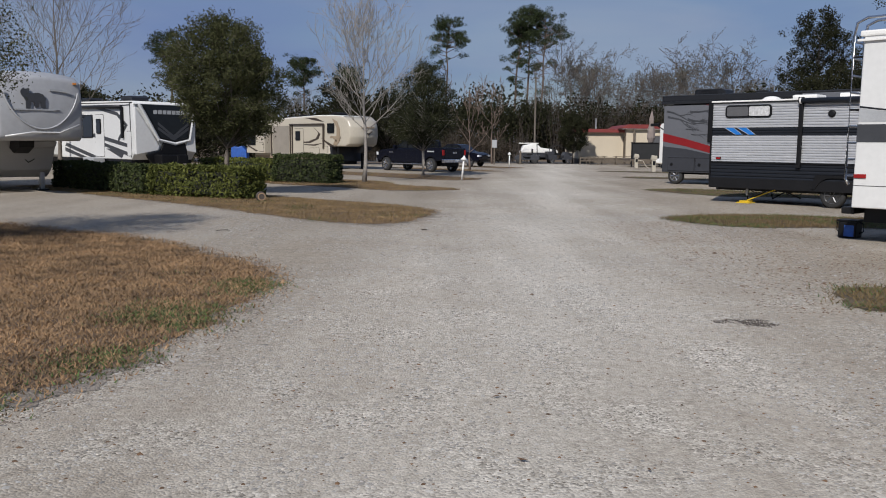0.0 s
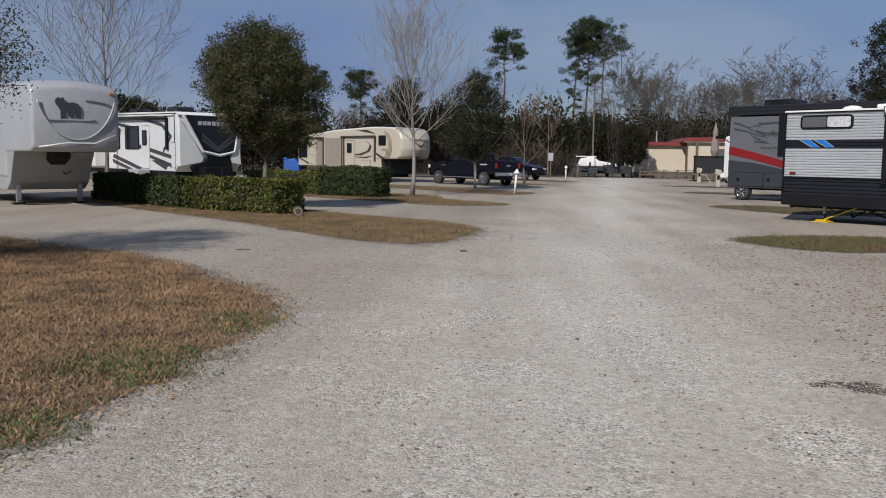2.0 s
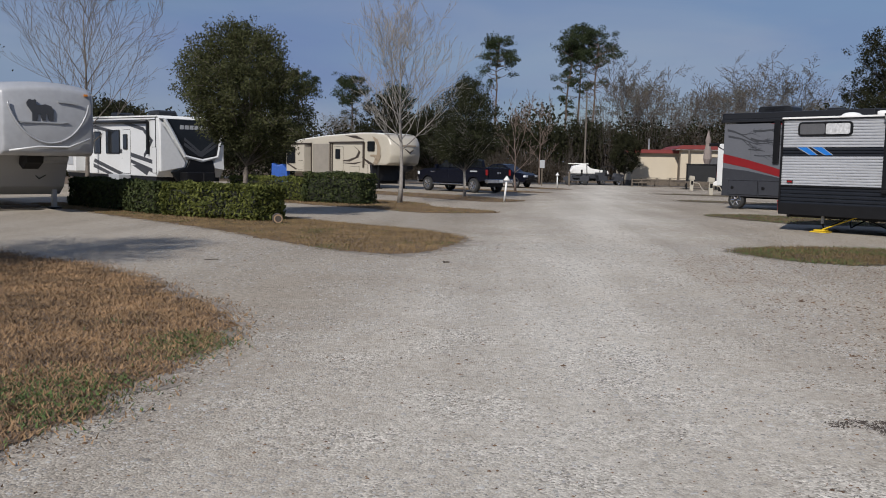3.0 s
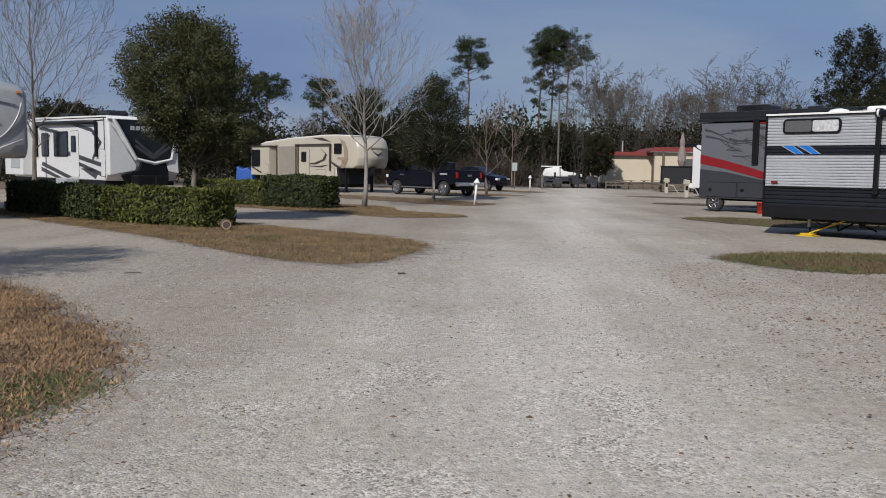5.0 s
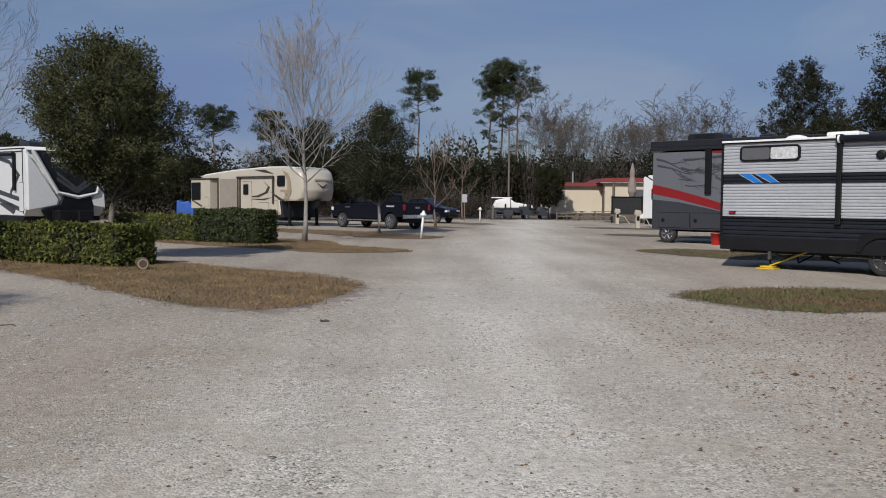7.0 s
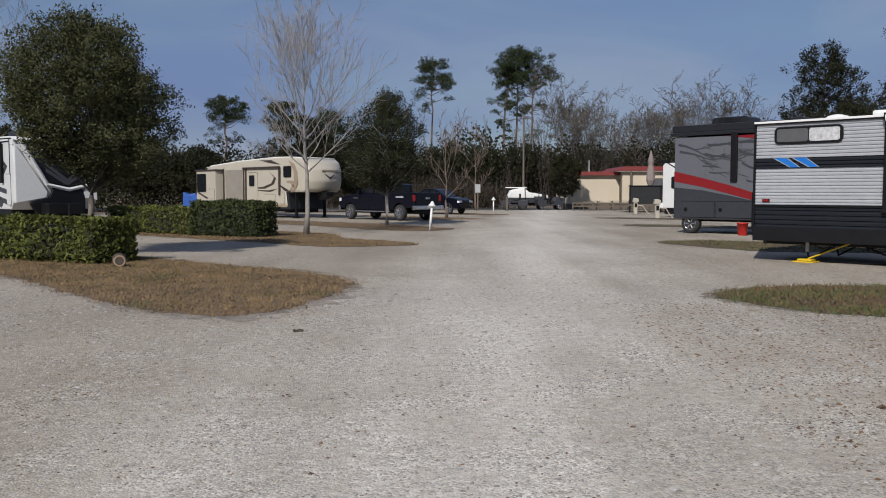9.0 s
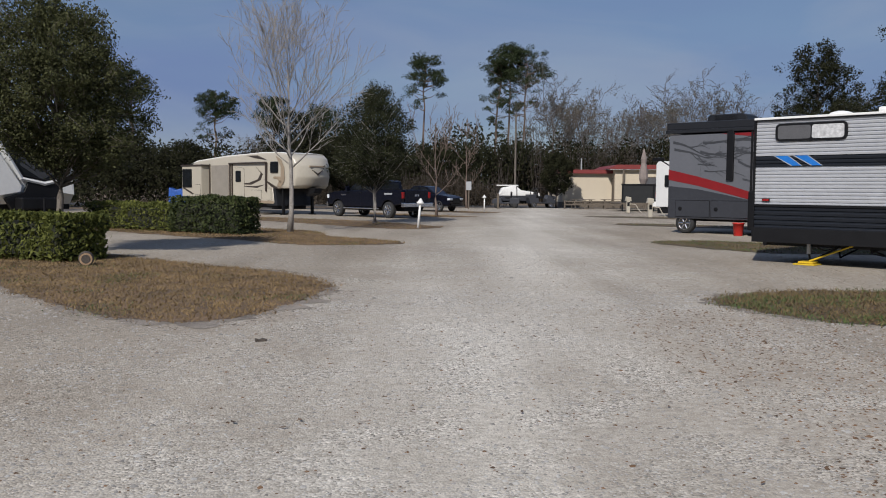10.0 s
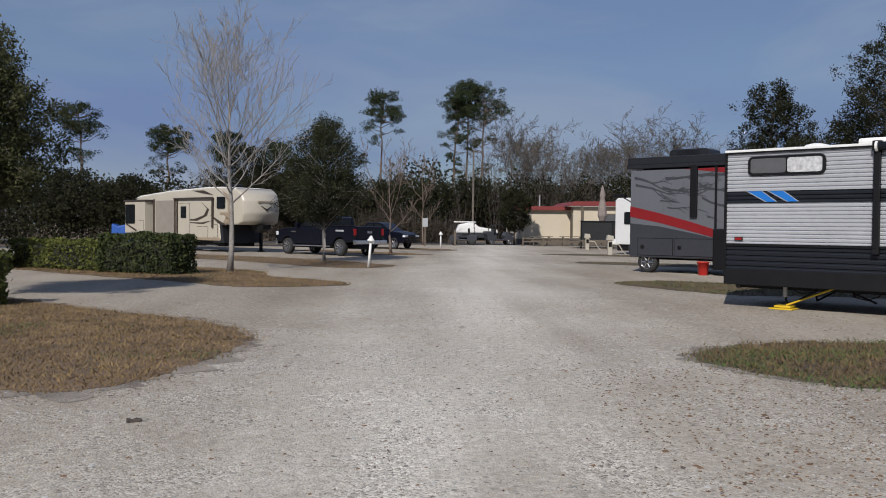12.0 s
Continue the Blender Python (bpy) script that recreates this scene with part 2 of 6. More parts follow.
OAK_LEAF = mat("oak_leaf", (0.085, 0.090, 0.036), 0.75, spec=0.2, scale=0.7, var=0.4, fine=5, bump=0, island=1.0, dark=(0.020, 0.022, 0.009), trans=0.22)
HEDGE_LEAF = mat("hedge_leaf", (0.155, 0.165, 0.040), 0.75, spec=0.2, scale=0.8, var=0.4, fine=5, bump=0, island=1.2, dark=(0.022, 0.033, 0.009), trans=0.25)
HEDGE_DARK = mat("dark_hedge_leaf", (0.058, 0.070, 0.022), 0.75, spec=0.2, scale=0.8, var=0.4, fine=5, bump=0, island=1.0, dark=(0.017, 0.028, 0.012), trans=0.12)
PINE_LEAF = mat("pine_needles", (0.036, 0.046, 0.018), 0.75, spec=0.2, scale=0.3, var=0.4, fine=3, bump=0, island=1.0, dark=(0.02, 0.03, 0.014), trans=0.1)
WOOD_LEAF = mat("far_foliage", (0.027, 0.028, 0.013), 0.8, spec=0.1, scale=0.12, var=0.45, fine=1.5, bump=0, island=1.0, dark=(0.015, 0.016, 0.009), trans=0.1)
SHADE_CORE = mat("hedge_inner_shade", (0.020, 0.022, 0.013), 0.95, scale=3, var=0.4, fine=20, bump=0.5)
CUT_WOOD = mat("cut_wood", (0.33, 0.22, 0.13), 0.85, scale=9, var=0.3, fine=40, bump=0.3)
OLD_WOOD = mat("weathered_boards", (0.13, 0.105, 0.08), 0.9, scale=6, var=0.3, fine=40, bump=0.4)
BEIGE_WALL = mat("beige_siding", (0.54, 0.465, 0.35), 0.7, scale=0.7, var=0.08, fine=12, bump=0.08)
RED_ROOF = mat("red_fascia", (0.19, 0.03, 0.026), 0.55, scale=1.2, var=0.2, fine=14, bump=0.1)
UMBRELLA = mat("taupe_canvas", (0.23, 0.19, 0.17), 0.9, scale=4, var=0.2, fine=30, bump=0.4)
CANVAS = mat("black_mesh_screen", (0.014, 0.015, 0.016), 0.8, scale=2, var=0.3, fine=30, bump=0.2)


# ---- building tools ----
def part(name, bm, material, parent=None, label="", smooth=False):
    me = bpy.data.meshes.new(name)
    if isinstance(bm, bmesh.types.BMesh):
        bmesh.ops.recalc_face_normals(bm, faces=bm.faces)
        bm.to_mesh(me)
        bm.free()
    else:
        fill(me, *bm)
    me.materials.append(material)
    if smooth:
        me.polygons.foreach_set("use_smooth", [True] * len(me.polygons))
    ob = new(name, me)
    ob.parent = parent
    return tagged(ob, label)


def fill(me, verts, quads):
    """Fast mesh from arrays; quads holds one row of corners per face."""
    verts, quads = np.asarray(verts, np.float32), np.asarray(quads, np.int32)
    k = quads.shape[1]
    me.vertices.add(len(verts))
    me.vertices.foreach_set("co", verts.ravel())
    me.loops.add(quads.size)
    me.loops.foreach_set("vertex_index", quads.ravel())
    me.polygons.add(len(quads))
    me.polygons.foreach_set("loop_start", np.arange(0, quads.size, k, dtype=np.int32))
    me.update(calc_edges=True)
    me.validate()


def thing(name, m, label, category, group="", kind=""):
    ob = new(name)
    ob.matrix_world = m
    ob.empty_display_size = 0.2
    return tagged(ob, label, category, group, kind)


def box(x0, x1, y0, y1, z0, z1, bev=0.0, seg=2, bm=None):
    own = bm is None
    bm = bmesh.new() if own else bm
    v = [bm.verts.new((x, y, z)) for x in (x0, x1) for y in (y0, y1) for z in (z0, z1)]
    for f in ((0, 1, 3, 2), (4, 6, 7, 5), (0, 4, 5, 1), (2, 3, 7, 6), (0, 2, 6, 4), (1, 5, 7, 3)):
        bm.faces.new([v[i] for i in f])
    if bev:
        geo = [e for e in bm.edges if all(w in v for w in e.verts)]
        bmesh.ops.bevel(bm, geom=geo, offset=bev, segments=seg, affect="EDGES", profile=0.6)
    return bm


def prism(pts, y0, y1, bev=0.0, seg=3, bm=None):
    """A side outline of (x, z) corners, drawn across from y0 to y1."""
    bm = bmesh.new() if bm is None else bm
    a, b = [bm.verts.new((x, y0, z)) for x, z in pts], [bm.verts.new((x, y1, z)) for x, z in pts]
    bm.faces.new(a), bm.faces.new(b[::-1])
    for i in range(len(pts)):
        j = (i + 1) % len(pts)
        bm.faces.new((a[i], b[i], b[j], a[j]))
    bmesh.ops.recalc_face_normals(bm, faces=bm.faces)
    if bev:
        mine = set(a + b)
        rims = [e for e in bm.edges if e.verts[0] in mine and e.verts[1] in mine and (abs(e.verts[0].co.y - e.verts[1].co.y) < 1e-6 or e.calc_face_angle(0) > 0.5)]
        bmesh.ops.bevel(bm, geom=rims, offset=bev, segments=seg, affect="EDGES", profile=0.6)
    return bm


def frontal(pts, x0, x1, bev=0.0):
    """An outline of (y, z) corners, drawn along x from x0 to x1."""
    bm = prism([(y, z) for y, z in pts], x0, x1, bev)
    for v in bm.verts:
        v.co.x, v.co.y = v.co.y, v.co.x
    return bm


def lathe(profile, n=24, axis="z", at=(0, 0, 0), bm=None):
    """Turn (radius, height) corners about an axis."""
    bm = bmesh.new() if bm is None else bm
    rings = []
    for r, h in profile:
        ring = []
        for i in range(n):
            c, s_ = math.cos(2 * math.pi * i / n) * r, math.sin(2 * math.pi * i / n) * r
            p = {"z": (c, s_, h), "y": (c, h, s_), "x": (h, c, s_)}[axis]
            ring.append(bm.verts.new([p[k] + at[k] for k in range(3)]))
        rings.append(ring)
    for a, b in zip(rings, rings[1:]):
        for i in range(n):
            bm.faces.new((a[i], a[(i + 1) % n], b[(i + 1) % n], b[i]))
    for ring in (rings[0], rings[-1]):
        bm.faces.new(ring)
    return bm


def tube(pts, r, n=8, bm=None):
    """A round bar through points; r is one radius or one per point."""
    bm = bmesh.new() if bm is None else bm
    pts = [Vector(p) for p in pts]
    rad = r if isinstance(r, (list, tuple)) else [r] * len(pts)
    rings = []
    for i, p in enumerate(pts):
        d = (pts[min(i + 1, len(pts) - 1)] - pts[max(i - 1, 0)]).normalized()
        q = d.to_track_quat("Z", "Y")
        rings.append([bm.verts.new(p + q @ Vector((math.cos(2 * math.pi * k / n) * rad[i], math.sin(2 * math.pi * k / n) * rad[i], 0))) for k in range(n)])
    for a, b in zip(rings, rings[1:]):
        for k in range(n):
            bm.faces.new((a[k], a[(k + 1) % n], b[(k + 1) % n], b[k]))
    bm.faces.new(rings[0][::-1]), bm.faces.new(rings[-1])
    return bm


# ---- plants ----
def rotations(k, rng):
    q = rng.normal(size=(k, 4))
    q /= np.linalg.norm(q, axis=1, keepdims=True)
    w, x, y, z = q.T
    return np.stack([np.stack([1 - 2 * (y * y + z * z), 2 * (x * y - z * w), 2 * (x * z + y * w)], 1),
                     np.stack([2 * (x * y + z * w), 1 - 2 * (x * x + z * z), 2 * (y * z - x * w)], 1)], 1)


def leaves(centres, size, rng, slim=0.5, jitter=0.4):
    """Pointed four-cornered leaves, one at each centre, turned at random."""
    c = np.asarray(centres)
    k = len(c)
    ax = rotations(k, rng)
    s = size * (1 + jitter * rng.uniform(-1, 1, k))[:, None]
    a, b = ax[:, 0] * s, ax[:, 1] * s * slim
    v = np.stack([c - a, c + b * 0.9 - a * 0.1, c + a, c - b * 0.9 - a * 0.1], 1).reshape(-1, 3)
    return v, np.arange(4 * k).reshape(k, 4)


def clumped(centres, per, spread, rng):
    c = np.repeat(np.asarray(centres), per, 0)
    return c + rng.normal(size=c.shape) * np.asarray(spread)


def frusta(segs, n=5):
    """Tapered limbs from rows of (x0 y0 z0 x1 y1 z1 r0 r1)."""
    g = np.asarray(segs, float)
    p, q, r0, r1 = g[:, :3], g[:, 3:6], g[:, 6], g[:, 7]
    d = q - p
    d /= np.maximum(np.linalg.norm(d, axis=1, keepdims=True), 1e-6)
    ref = np.where(np.abs(d[:, 2:3]) > 0.9, [[1.0, 0, 0]], [[0, 0, 1.0]])
    u = np.cross(d, ref)
    u /= np.linalg.norm(u, axis=1, keepdims=True)
    w = np.cross(d, u)
    an = np.arange(n) * 2 * np.pi / n
    ring = np.cos(an)[None, :, None] * u[:, None] + np.sin(an)[None, :, None] * w[:, None]
    v = np.concatenate([p[:, None] + ring * r0[:, None, None], q[:, None] + ring * r1[:, None, None]], 1).reshape(-1, 3)
    i, k = np.arange(n), np.arange(len(g))[:, None] * 2 * n
    quad = np.stack([k + i, k + (i + 1) % n, k + n + (i + 1) % n, k + n + i], -1).reshape(-1, 4)
    return v, quad


def leafy_tree(place, height, radius, low, seed, label, leaf, bark, clumps=420, per=70, leaf_size=0.06, trunk=0.11, group="", shape=1.0, category="tree", name="leafy_tree", ragged=0.22, loose=0.2, wide=0.42, droop=0.0):
    """A dense evergreen: trunk, limbs and a crown of leafy sprays that point outwards. shape: over 1 makes a cone; wide: height share of the widest part."""
    rng = np.random.default_rng(seed)
    root = thing(name, pose(*place), label, category, group)
    segs = []
    p, r = np.zeros(3), trunk
    for i in range(7):
        q = np.array([rng.normal() * 0.03, rng.normal() * 0.03, height * 0.8 * (i + 1) / 7])
        segs.append((*p, *q, r * (1.3 if i == 0 else 1), r * 0.86))
        p, r = q, r * 0.86
    base, tip = [], []
    reach = radius * loose * 1.5
    while len(base) < clumps:
        h = rng.random()
        if shape > 1:
            prof = min(1.0, 0.45 + h * 4) * max(0.04, 1 - h) ** (0.62 * shape)
        else:
            prof = max(0.02, 1 - abs((h - wide) / ((1 - wide) if h > wide else wide)) ** 2.1) ** 0.62
        if rng.random() > prof + 0.08:
            continue
        a = rng.uniform(0, 2 * math.pi)
        v = Vector((math.cos(a), math.sin(a), h * 2.2))
        lump = 1 + ragged * noise.noise(v * 1.7 + Vector((seed, 0, 0))) + ragged * 0.9 * noise.noise(v * 4.3 + Vector((0, seed, 0)))
        rr = radius * prof * lump * rng.uniform(0.2, 1.0) ** 0.4
        c = np.array([math.cos(a) * rr, math.sin(a) * rr, low + (height - low) * h * (0.92 + 0.08 * lump) - droop * (1 - h) * math.cos(a) * rr])
        d = np.array([math.cos(a), math.sin(a), 1.5 * h - 0.35]) + rng.normal(size=3) * 0.35
        d /= np.linalg.norm(d)
        base.append(c - d * reach * 0.6)
        tip.append(c + d * reach * rng.uniform(0.1, 0.55))
    base, tip = np.asarray(base), np.asarray(tip)
    part("trunk", tube([segs[0][:3]] + [s_[3:6] for s_ in segs], [segs[0][6]] + [s_[7] for s_ in segs], 9), bark, root, smooth=True)
    segs = []
    for c in base[:: max(1, clumps // 80)]:
        b = np.array([0, 0, max(low * 0.8, c[2] - 0.7 * np.hypot(c[0], c[1]) - 0.3)])
        m = (b + c) / 2 + rng.normal(size=3) * 0.08
        segs += [(*b, *m, trunk * 0.32, trunk * 0.2), (*m, *c, trunk * 0.2, trunk * 0.06)]
    segs += [(*b, *t, trunk * 0.06, trunk * 0.03) for b, t in zip(base, tip)]
    tagged(part("branchwork", frusta(segs, 4), bark, root), "", "", "", "stuff")
    t = rng.random((clumps, per, 1)) ** 0.8
    c = base[:, None] + (tip - base)[:, None] * t + rng.normal(size=(clumps, per, 3)) * (reach * 0.30 * (1.15 - 0.75 * t))
    part("crown", leaves(c.reshape(-1, 3), leaf_size, rng), leaf, root)
    return root


def upswept_tree(place, height, trunk, radius, seed, label, bark, group="", first=0.25, limbs=24, twig=0.005, mid=0.3, moss=0, wander=0.03, twiggy=3, stout=0.42, spread=1.0, rise=0.09):
    """A leafless tree: one leader, rising limbs all round it, each feathered with fine twigs."""
    rng = np.random.default_rng(seed)
    root = thing("bare_tree", pose(*place), label, "tree", group)
    pts, rad = [np.zeros(3)], [trunk * 1.35]
    for i in range(1, 10):
        pts.append(pts[-1] + np.array([rng.normal() * wander, rng.normal() * wander, height * 0.84 / 9]))
        rad.append(max(twig, trunk * (1 - 0.1 * i)))
    segs, tips = [], []

    def shoot(p, d, length, r, level):
        steps = (7, 5, 3)[level]
        for i in range(steps):
            q = p + d * length / steps
            r2 = max(twig, r * 0.82)
            segs.append((*p, *q, r, r2))
            p, r = q, r2
            d = d + rng.normal(size=3) * (0.09 + 0.045 * (spread - 1)) + np.array([0, 0, rise])
            d /= np.linalg.norm(d)
            if level < 2 and i >= (1 if level == 0 else 0):
                for _ in range(twiggy - 1 if level == 0 else 1):
                    side = np.cross(d, rng.normal(size=3))
                    side = d * 0.8 + side / np.linalg.norm(side) * rng.uniform(0.4, 0.9) * spread + np.array([0, 0, rise * 1.5])
                    shoot(p, side / np.linalg.norm(side), length * rng.uniform(0.28, 0.5) * (1 - 0.45 * i / steps), r * 0.55, level + 1)
        tips.append(p)

    for k in range(limbs):
        u = (k + rng.random()) / limbs
        f = first + (0.82 - first) * u
        i = min(8, int(f / 0.84 * 9))
        b = pts[i] + (pts[i + 1] - pts[i]) * (f / 0.84 * 9 - i)
        prof = radius * max(0.25, 1 - abs((u - mid) / (1 - mid if u > mid else mid * 2.2)) ** 1.6)
        tilt = radians(rng.uniform(44, 58) - 26 * u) * min(1.25, 0.7 + 0.3 * spread)
        a = 2.4 * k + rng.normal() * 0.3
        d = np.array([math.cos(a) * math.sin(tilt), math.sin(a) * math.sin(tilt), math.cos(tilt)])
        shoot(b, d, prof / math.sin(tilt) * rng.uniform(1.05, 1.5), rad[i] * stout, 0)
    shoot(pts[-1], np.array([0.05, 0, 1.0]), height * 0.17, rad[-1], 0)
    t = np.asarray(segs)
    part("trunk", tube(pts, rad, 9), bark, root, smooth=True)
    tagged(part("bare_crown", frusta(t, 3), bark, root), "", "", "", "stuff")
    if moss:
        c = np.asarray(tips)[rng.integers(0, len(tips), moss)]
        c = np.repeat(c, 9, 0) + rng.normal(size=(moss * 9, 3)) * np.array([0.16, 0.16, 0.26])
        tagged(part("hanging_moss", leaves(c, 0.10, rng, slim=0.4), MOSS, root, "pale grey hanging moss"), "", "", "", "stuff")
    return root


def pine_tree(place, height, seed, label, crown=0.35, radius=3.0, low_tufts=0, lean=0.0):
    """A tall slash pine: bare mast, crooked limbs that each carry flat pads of needles."""
    rng = np.random.default_rng(seed)
    root = thing("pine_tree", pose(*place), label, "pine tree", "tall pines")
    segs, pads = [], []
    mast = [np.zeros(3)]
    for i in range(9):
        mast.append(np.array([lean * (i + 1) / 9 + rng.normal() * 0.12, rng.normal() * 0.1, height * 0.98 * (i + 1) / 9]))
        segs.append((*mast[-2], *mast[-1], 0.27 * (1 - 0.085 * i), 0.27 * (1 - 0.085 * (i + 1))))

    def on_mast(h):
        i = min(8, int(h / (height * 0.98) * 9))
        return mast[i] + (mast[i + 1] - mast[i]) * min(1.0, h / (height * 0.98) * 9 - i)

    for k in range(46 + low_tufts):
        low = k >= 46
        f = rng.uniform(0.0, 0.35) if low or k < 5 else rng.uniform(0.42, 1.0)
        reach = radius * (rng.uniform(0.45, 0.95) if f < 0.4 else rng.uniform(0.15, 1.0) ** 0.6 * math.sqrt(max(0.05, 1 - ((f - 0.62) / 0.42) ** 2)))
        if low:
            f, reach = rng.uniform(-0.7, 0.3), radius * rng.uniform(0.2, 0.55)
        h = height * (1 - crown * (1 - f))
        a = rng.uniform(0, 2 * math.pi)
        b = on_mast(max(1.0, h - reach * 0.45))
        t = on_mast(h) * np.array([1, 1, 0]) + np.array([math.cos(a) * reach, math.sin(a) * reach, h])
        m = (b + t) / 2 + np.array([0, 0, -0.12 * reach]) + rng.normal(size=3) * 0.12
        segs += [(*b, *m, 0.075, 0.05), (*m, *t, 0.05, 0.025)]
        size = rng.uniform(0.55, 0.85) if low else rng.uniform(0.75, 1.2)
        for _ in range(4):
            pads.append((t + rng.normal(size=3) * np.array([0.6, 0.6, 0.36]) * size, size * rng.uniform(0.6, 1.0)))
    part("trunk", frusta(segs, 6), PINE_BARK, root, smooth=True)
    c = np.repeat([p for p, _ in pads], 52, 0)
    sz = np.repeat([z for _, z in pads], 52)[:, None]
    v = rng.normal(size=c.shape)
    v /= np.linalg.norm(v, axis=1, keepdims=True)
    c = c + v * rng.random((len(c), 1)) ** 0.4 * sz * np.array([0.9, 0.9, 0.55])
    part("crown", leaves(c, 0.15, rng, slim=0.34), PINE_LEAF, root)
    return root


def hedge(line, width, height, seed, label, leaf, dens=620):
    """A clipped hedge along a line of ground points: a solid dark core painted as inner shade, and a skin of leaves
    with ragged sprigs.
    """
    rng = np.random.default_rng(seed)
    root = thing("hedge", Matrix(), label, "hedge", "clipped hedges")
    pts = []
    for (x0, y0), (x1, y1) in zip(line, line[1:]):
        a, b = np.array([x0, y0]), np.array([x1, y1])
        length = np.linalg.norm(b - a)
        d = (b - a) / length
        nrm = np.array([-d[1], d[0]])
        k = int(length * dens * (height * 2 + width))
        s_ = rng.uniform(-0.03, 1.03, k)
        across = rng.uniform(-1, 1, k)
        up = rng.uniform(0.04, 1, k)
        side = rng.random(k) < 2 * height / (2 * height + width)
        across = np.where(side, np.sign(across) * (1 - np.abs(rng.normal(size=k)) * 0.09), across)
        up = np.where(side, up, 1 - np.abs(rng.normal(size=k)) * 0.06)
        bulge = np.array([noise.noise(Vector((a_ * length * 1.3, u_ * 2, c_ * 1.5 + seed))) for a_, u_, c_ in zip(s_, up, across)])
        roundness = 1 - 0.22 * np.maximum(0, up - 0.75) / 0.25 - 0.12 * np.maximum(0, 0.25 - up) / 0.25
        off = across * width / 2 * roundness * (1 + 0.36 * bulge)
        x = a[None] + d[None] * (s_ * length)[:, None] + nrm[None] * off[:, None]
        pts.append(np.column_stack([x, up * height * (1 + 0.13 * bulge)]))
        # solid near-black block: the shade behind the leaves, put in as colour
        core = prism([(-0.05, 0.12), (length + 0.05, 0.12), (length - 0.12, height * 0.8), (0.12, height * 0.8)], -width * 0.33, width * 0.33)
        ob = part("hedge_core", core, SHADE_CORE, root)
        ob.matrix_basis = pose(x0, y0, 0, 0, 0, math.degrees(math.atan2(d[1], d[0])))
    for end, nxt in ((line[0], line[1]), (line[-1], line[-2])):
        e, q = np.array(end), np.array(nxt)
        d = (e - q) / np.linalg.norm(e - q)
        nrm = np.array([-d[1], d[0]])
        k = int(dens * width * height * 1.6)
        c, u_ = rng.uniform(-1, 1, k), rng.uniform(0.04, 1, k)
        x = e[None] + nrm[None] * (c * width / 2 * 0.92)[:, None] + d[None] * (np.abs(rng.normal(size=k)) * 0.07 + 0.1 * (1 - c * c))[:, None]
        pts.append(np.column_stack([x, u_ * height]))
    part("foliage", leaves(np.concatenate(pts), 0.05, rng, slim=0.5, jitter=0.6), leaf, root)
    stems = []
    for (x0, y0), (x1, y1) in zip(line, line[1:]):
        for f in np.arange(0.03, 1, 0.07):
            x, y = x0 + (x1 - x0) * f + rng.normal() * 0.15, y0 + (y1 - y0) * f + rng.normal() * 0.15
            stems.append((x, y, 0, x + rng.normal() * 0.1, y + rng.normal() * 0.1, height * 0.6, 0.022, 0.012))
    part("stems", frusta(stems, 5), DARK_BARK, root)
    return root


# ---- ground ----
def smooth_outline(pts, rough, seed, n=40):
    """Round a coarse outline and give it a ragged edge."""
    p = np.array(pts, float)
    k = len(p)
    out = []
    for i in range(k):
        a, b, c, d = p[i - 1], p[i], p[(i + 1) % k], p[(i + 2) % k]
        for j in range(n):
            t = j / n
            out.append(0.5 * (2 * b + (c - a) * t + (2 * a - 5 * b + 4 * c - d) * t * t + (3 * b - a - 3 * c + d) * t ** 3))
    out = np.array(out)
    along = np.roll(out, -2, 0) - np.roll(out, 2, 0)
    across = np.column_stack([along[:, 1], -along[:, 0]]) / np.maximum(1e-6, np.linalg.norm(along, axis=1, keepdims=True))
    w = np.array([noise.noise(Vector((x * 2.3, y * 2.3, seed))) + 0.35 * noise.noise(Vector((x * 7, y * 7, seed))) + 0.10 * noise.noise(Vector((x * 19, y * 19, seed))) for x, y in out])
    return out + across * (w * rough)[:, None]


def inside(poly, x, y):
    hit = np.zeros(len(x), bool)
    for (x0, y0), (x1, y1) in zip(poly, np.roll(poly, -1, 0)):
        cross = ((y0 > y) != (y1 > y)) & (x < (x1 - x0) * (y - y0) / (y1 - y0 + 1e-12) + x0)
        hit ^= cross
    return hit


def sheet(name, poly, z, material, label, category="ground"):
    co, _, tris, _, _, _ = delaunay_2d_cdt([Vector((float(x), float(y))) for x, y in poly], [], [list(range(len(poly)))], 1, 1e-5)
    ob = part(name, ([(p.x, p.y, z) for p in co], [t if (co[t[1]] - co[t[0]]).cross(co[t[2]] - co[t[0]]) > 0 else t[::-1] for t in tris]), material, None, label)
    return tagged(ob, "", category, "", "structure")


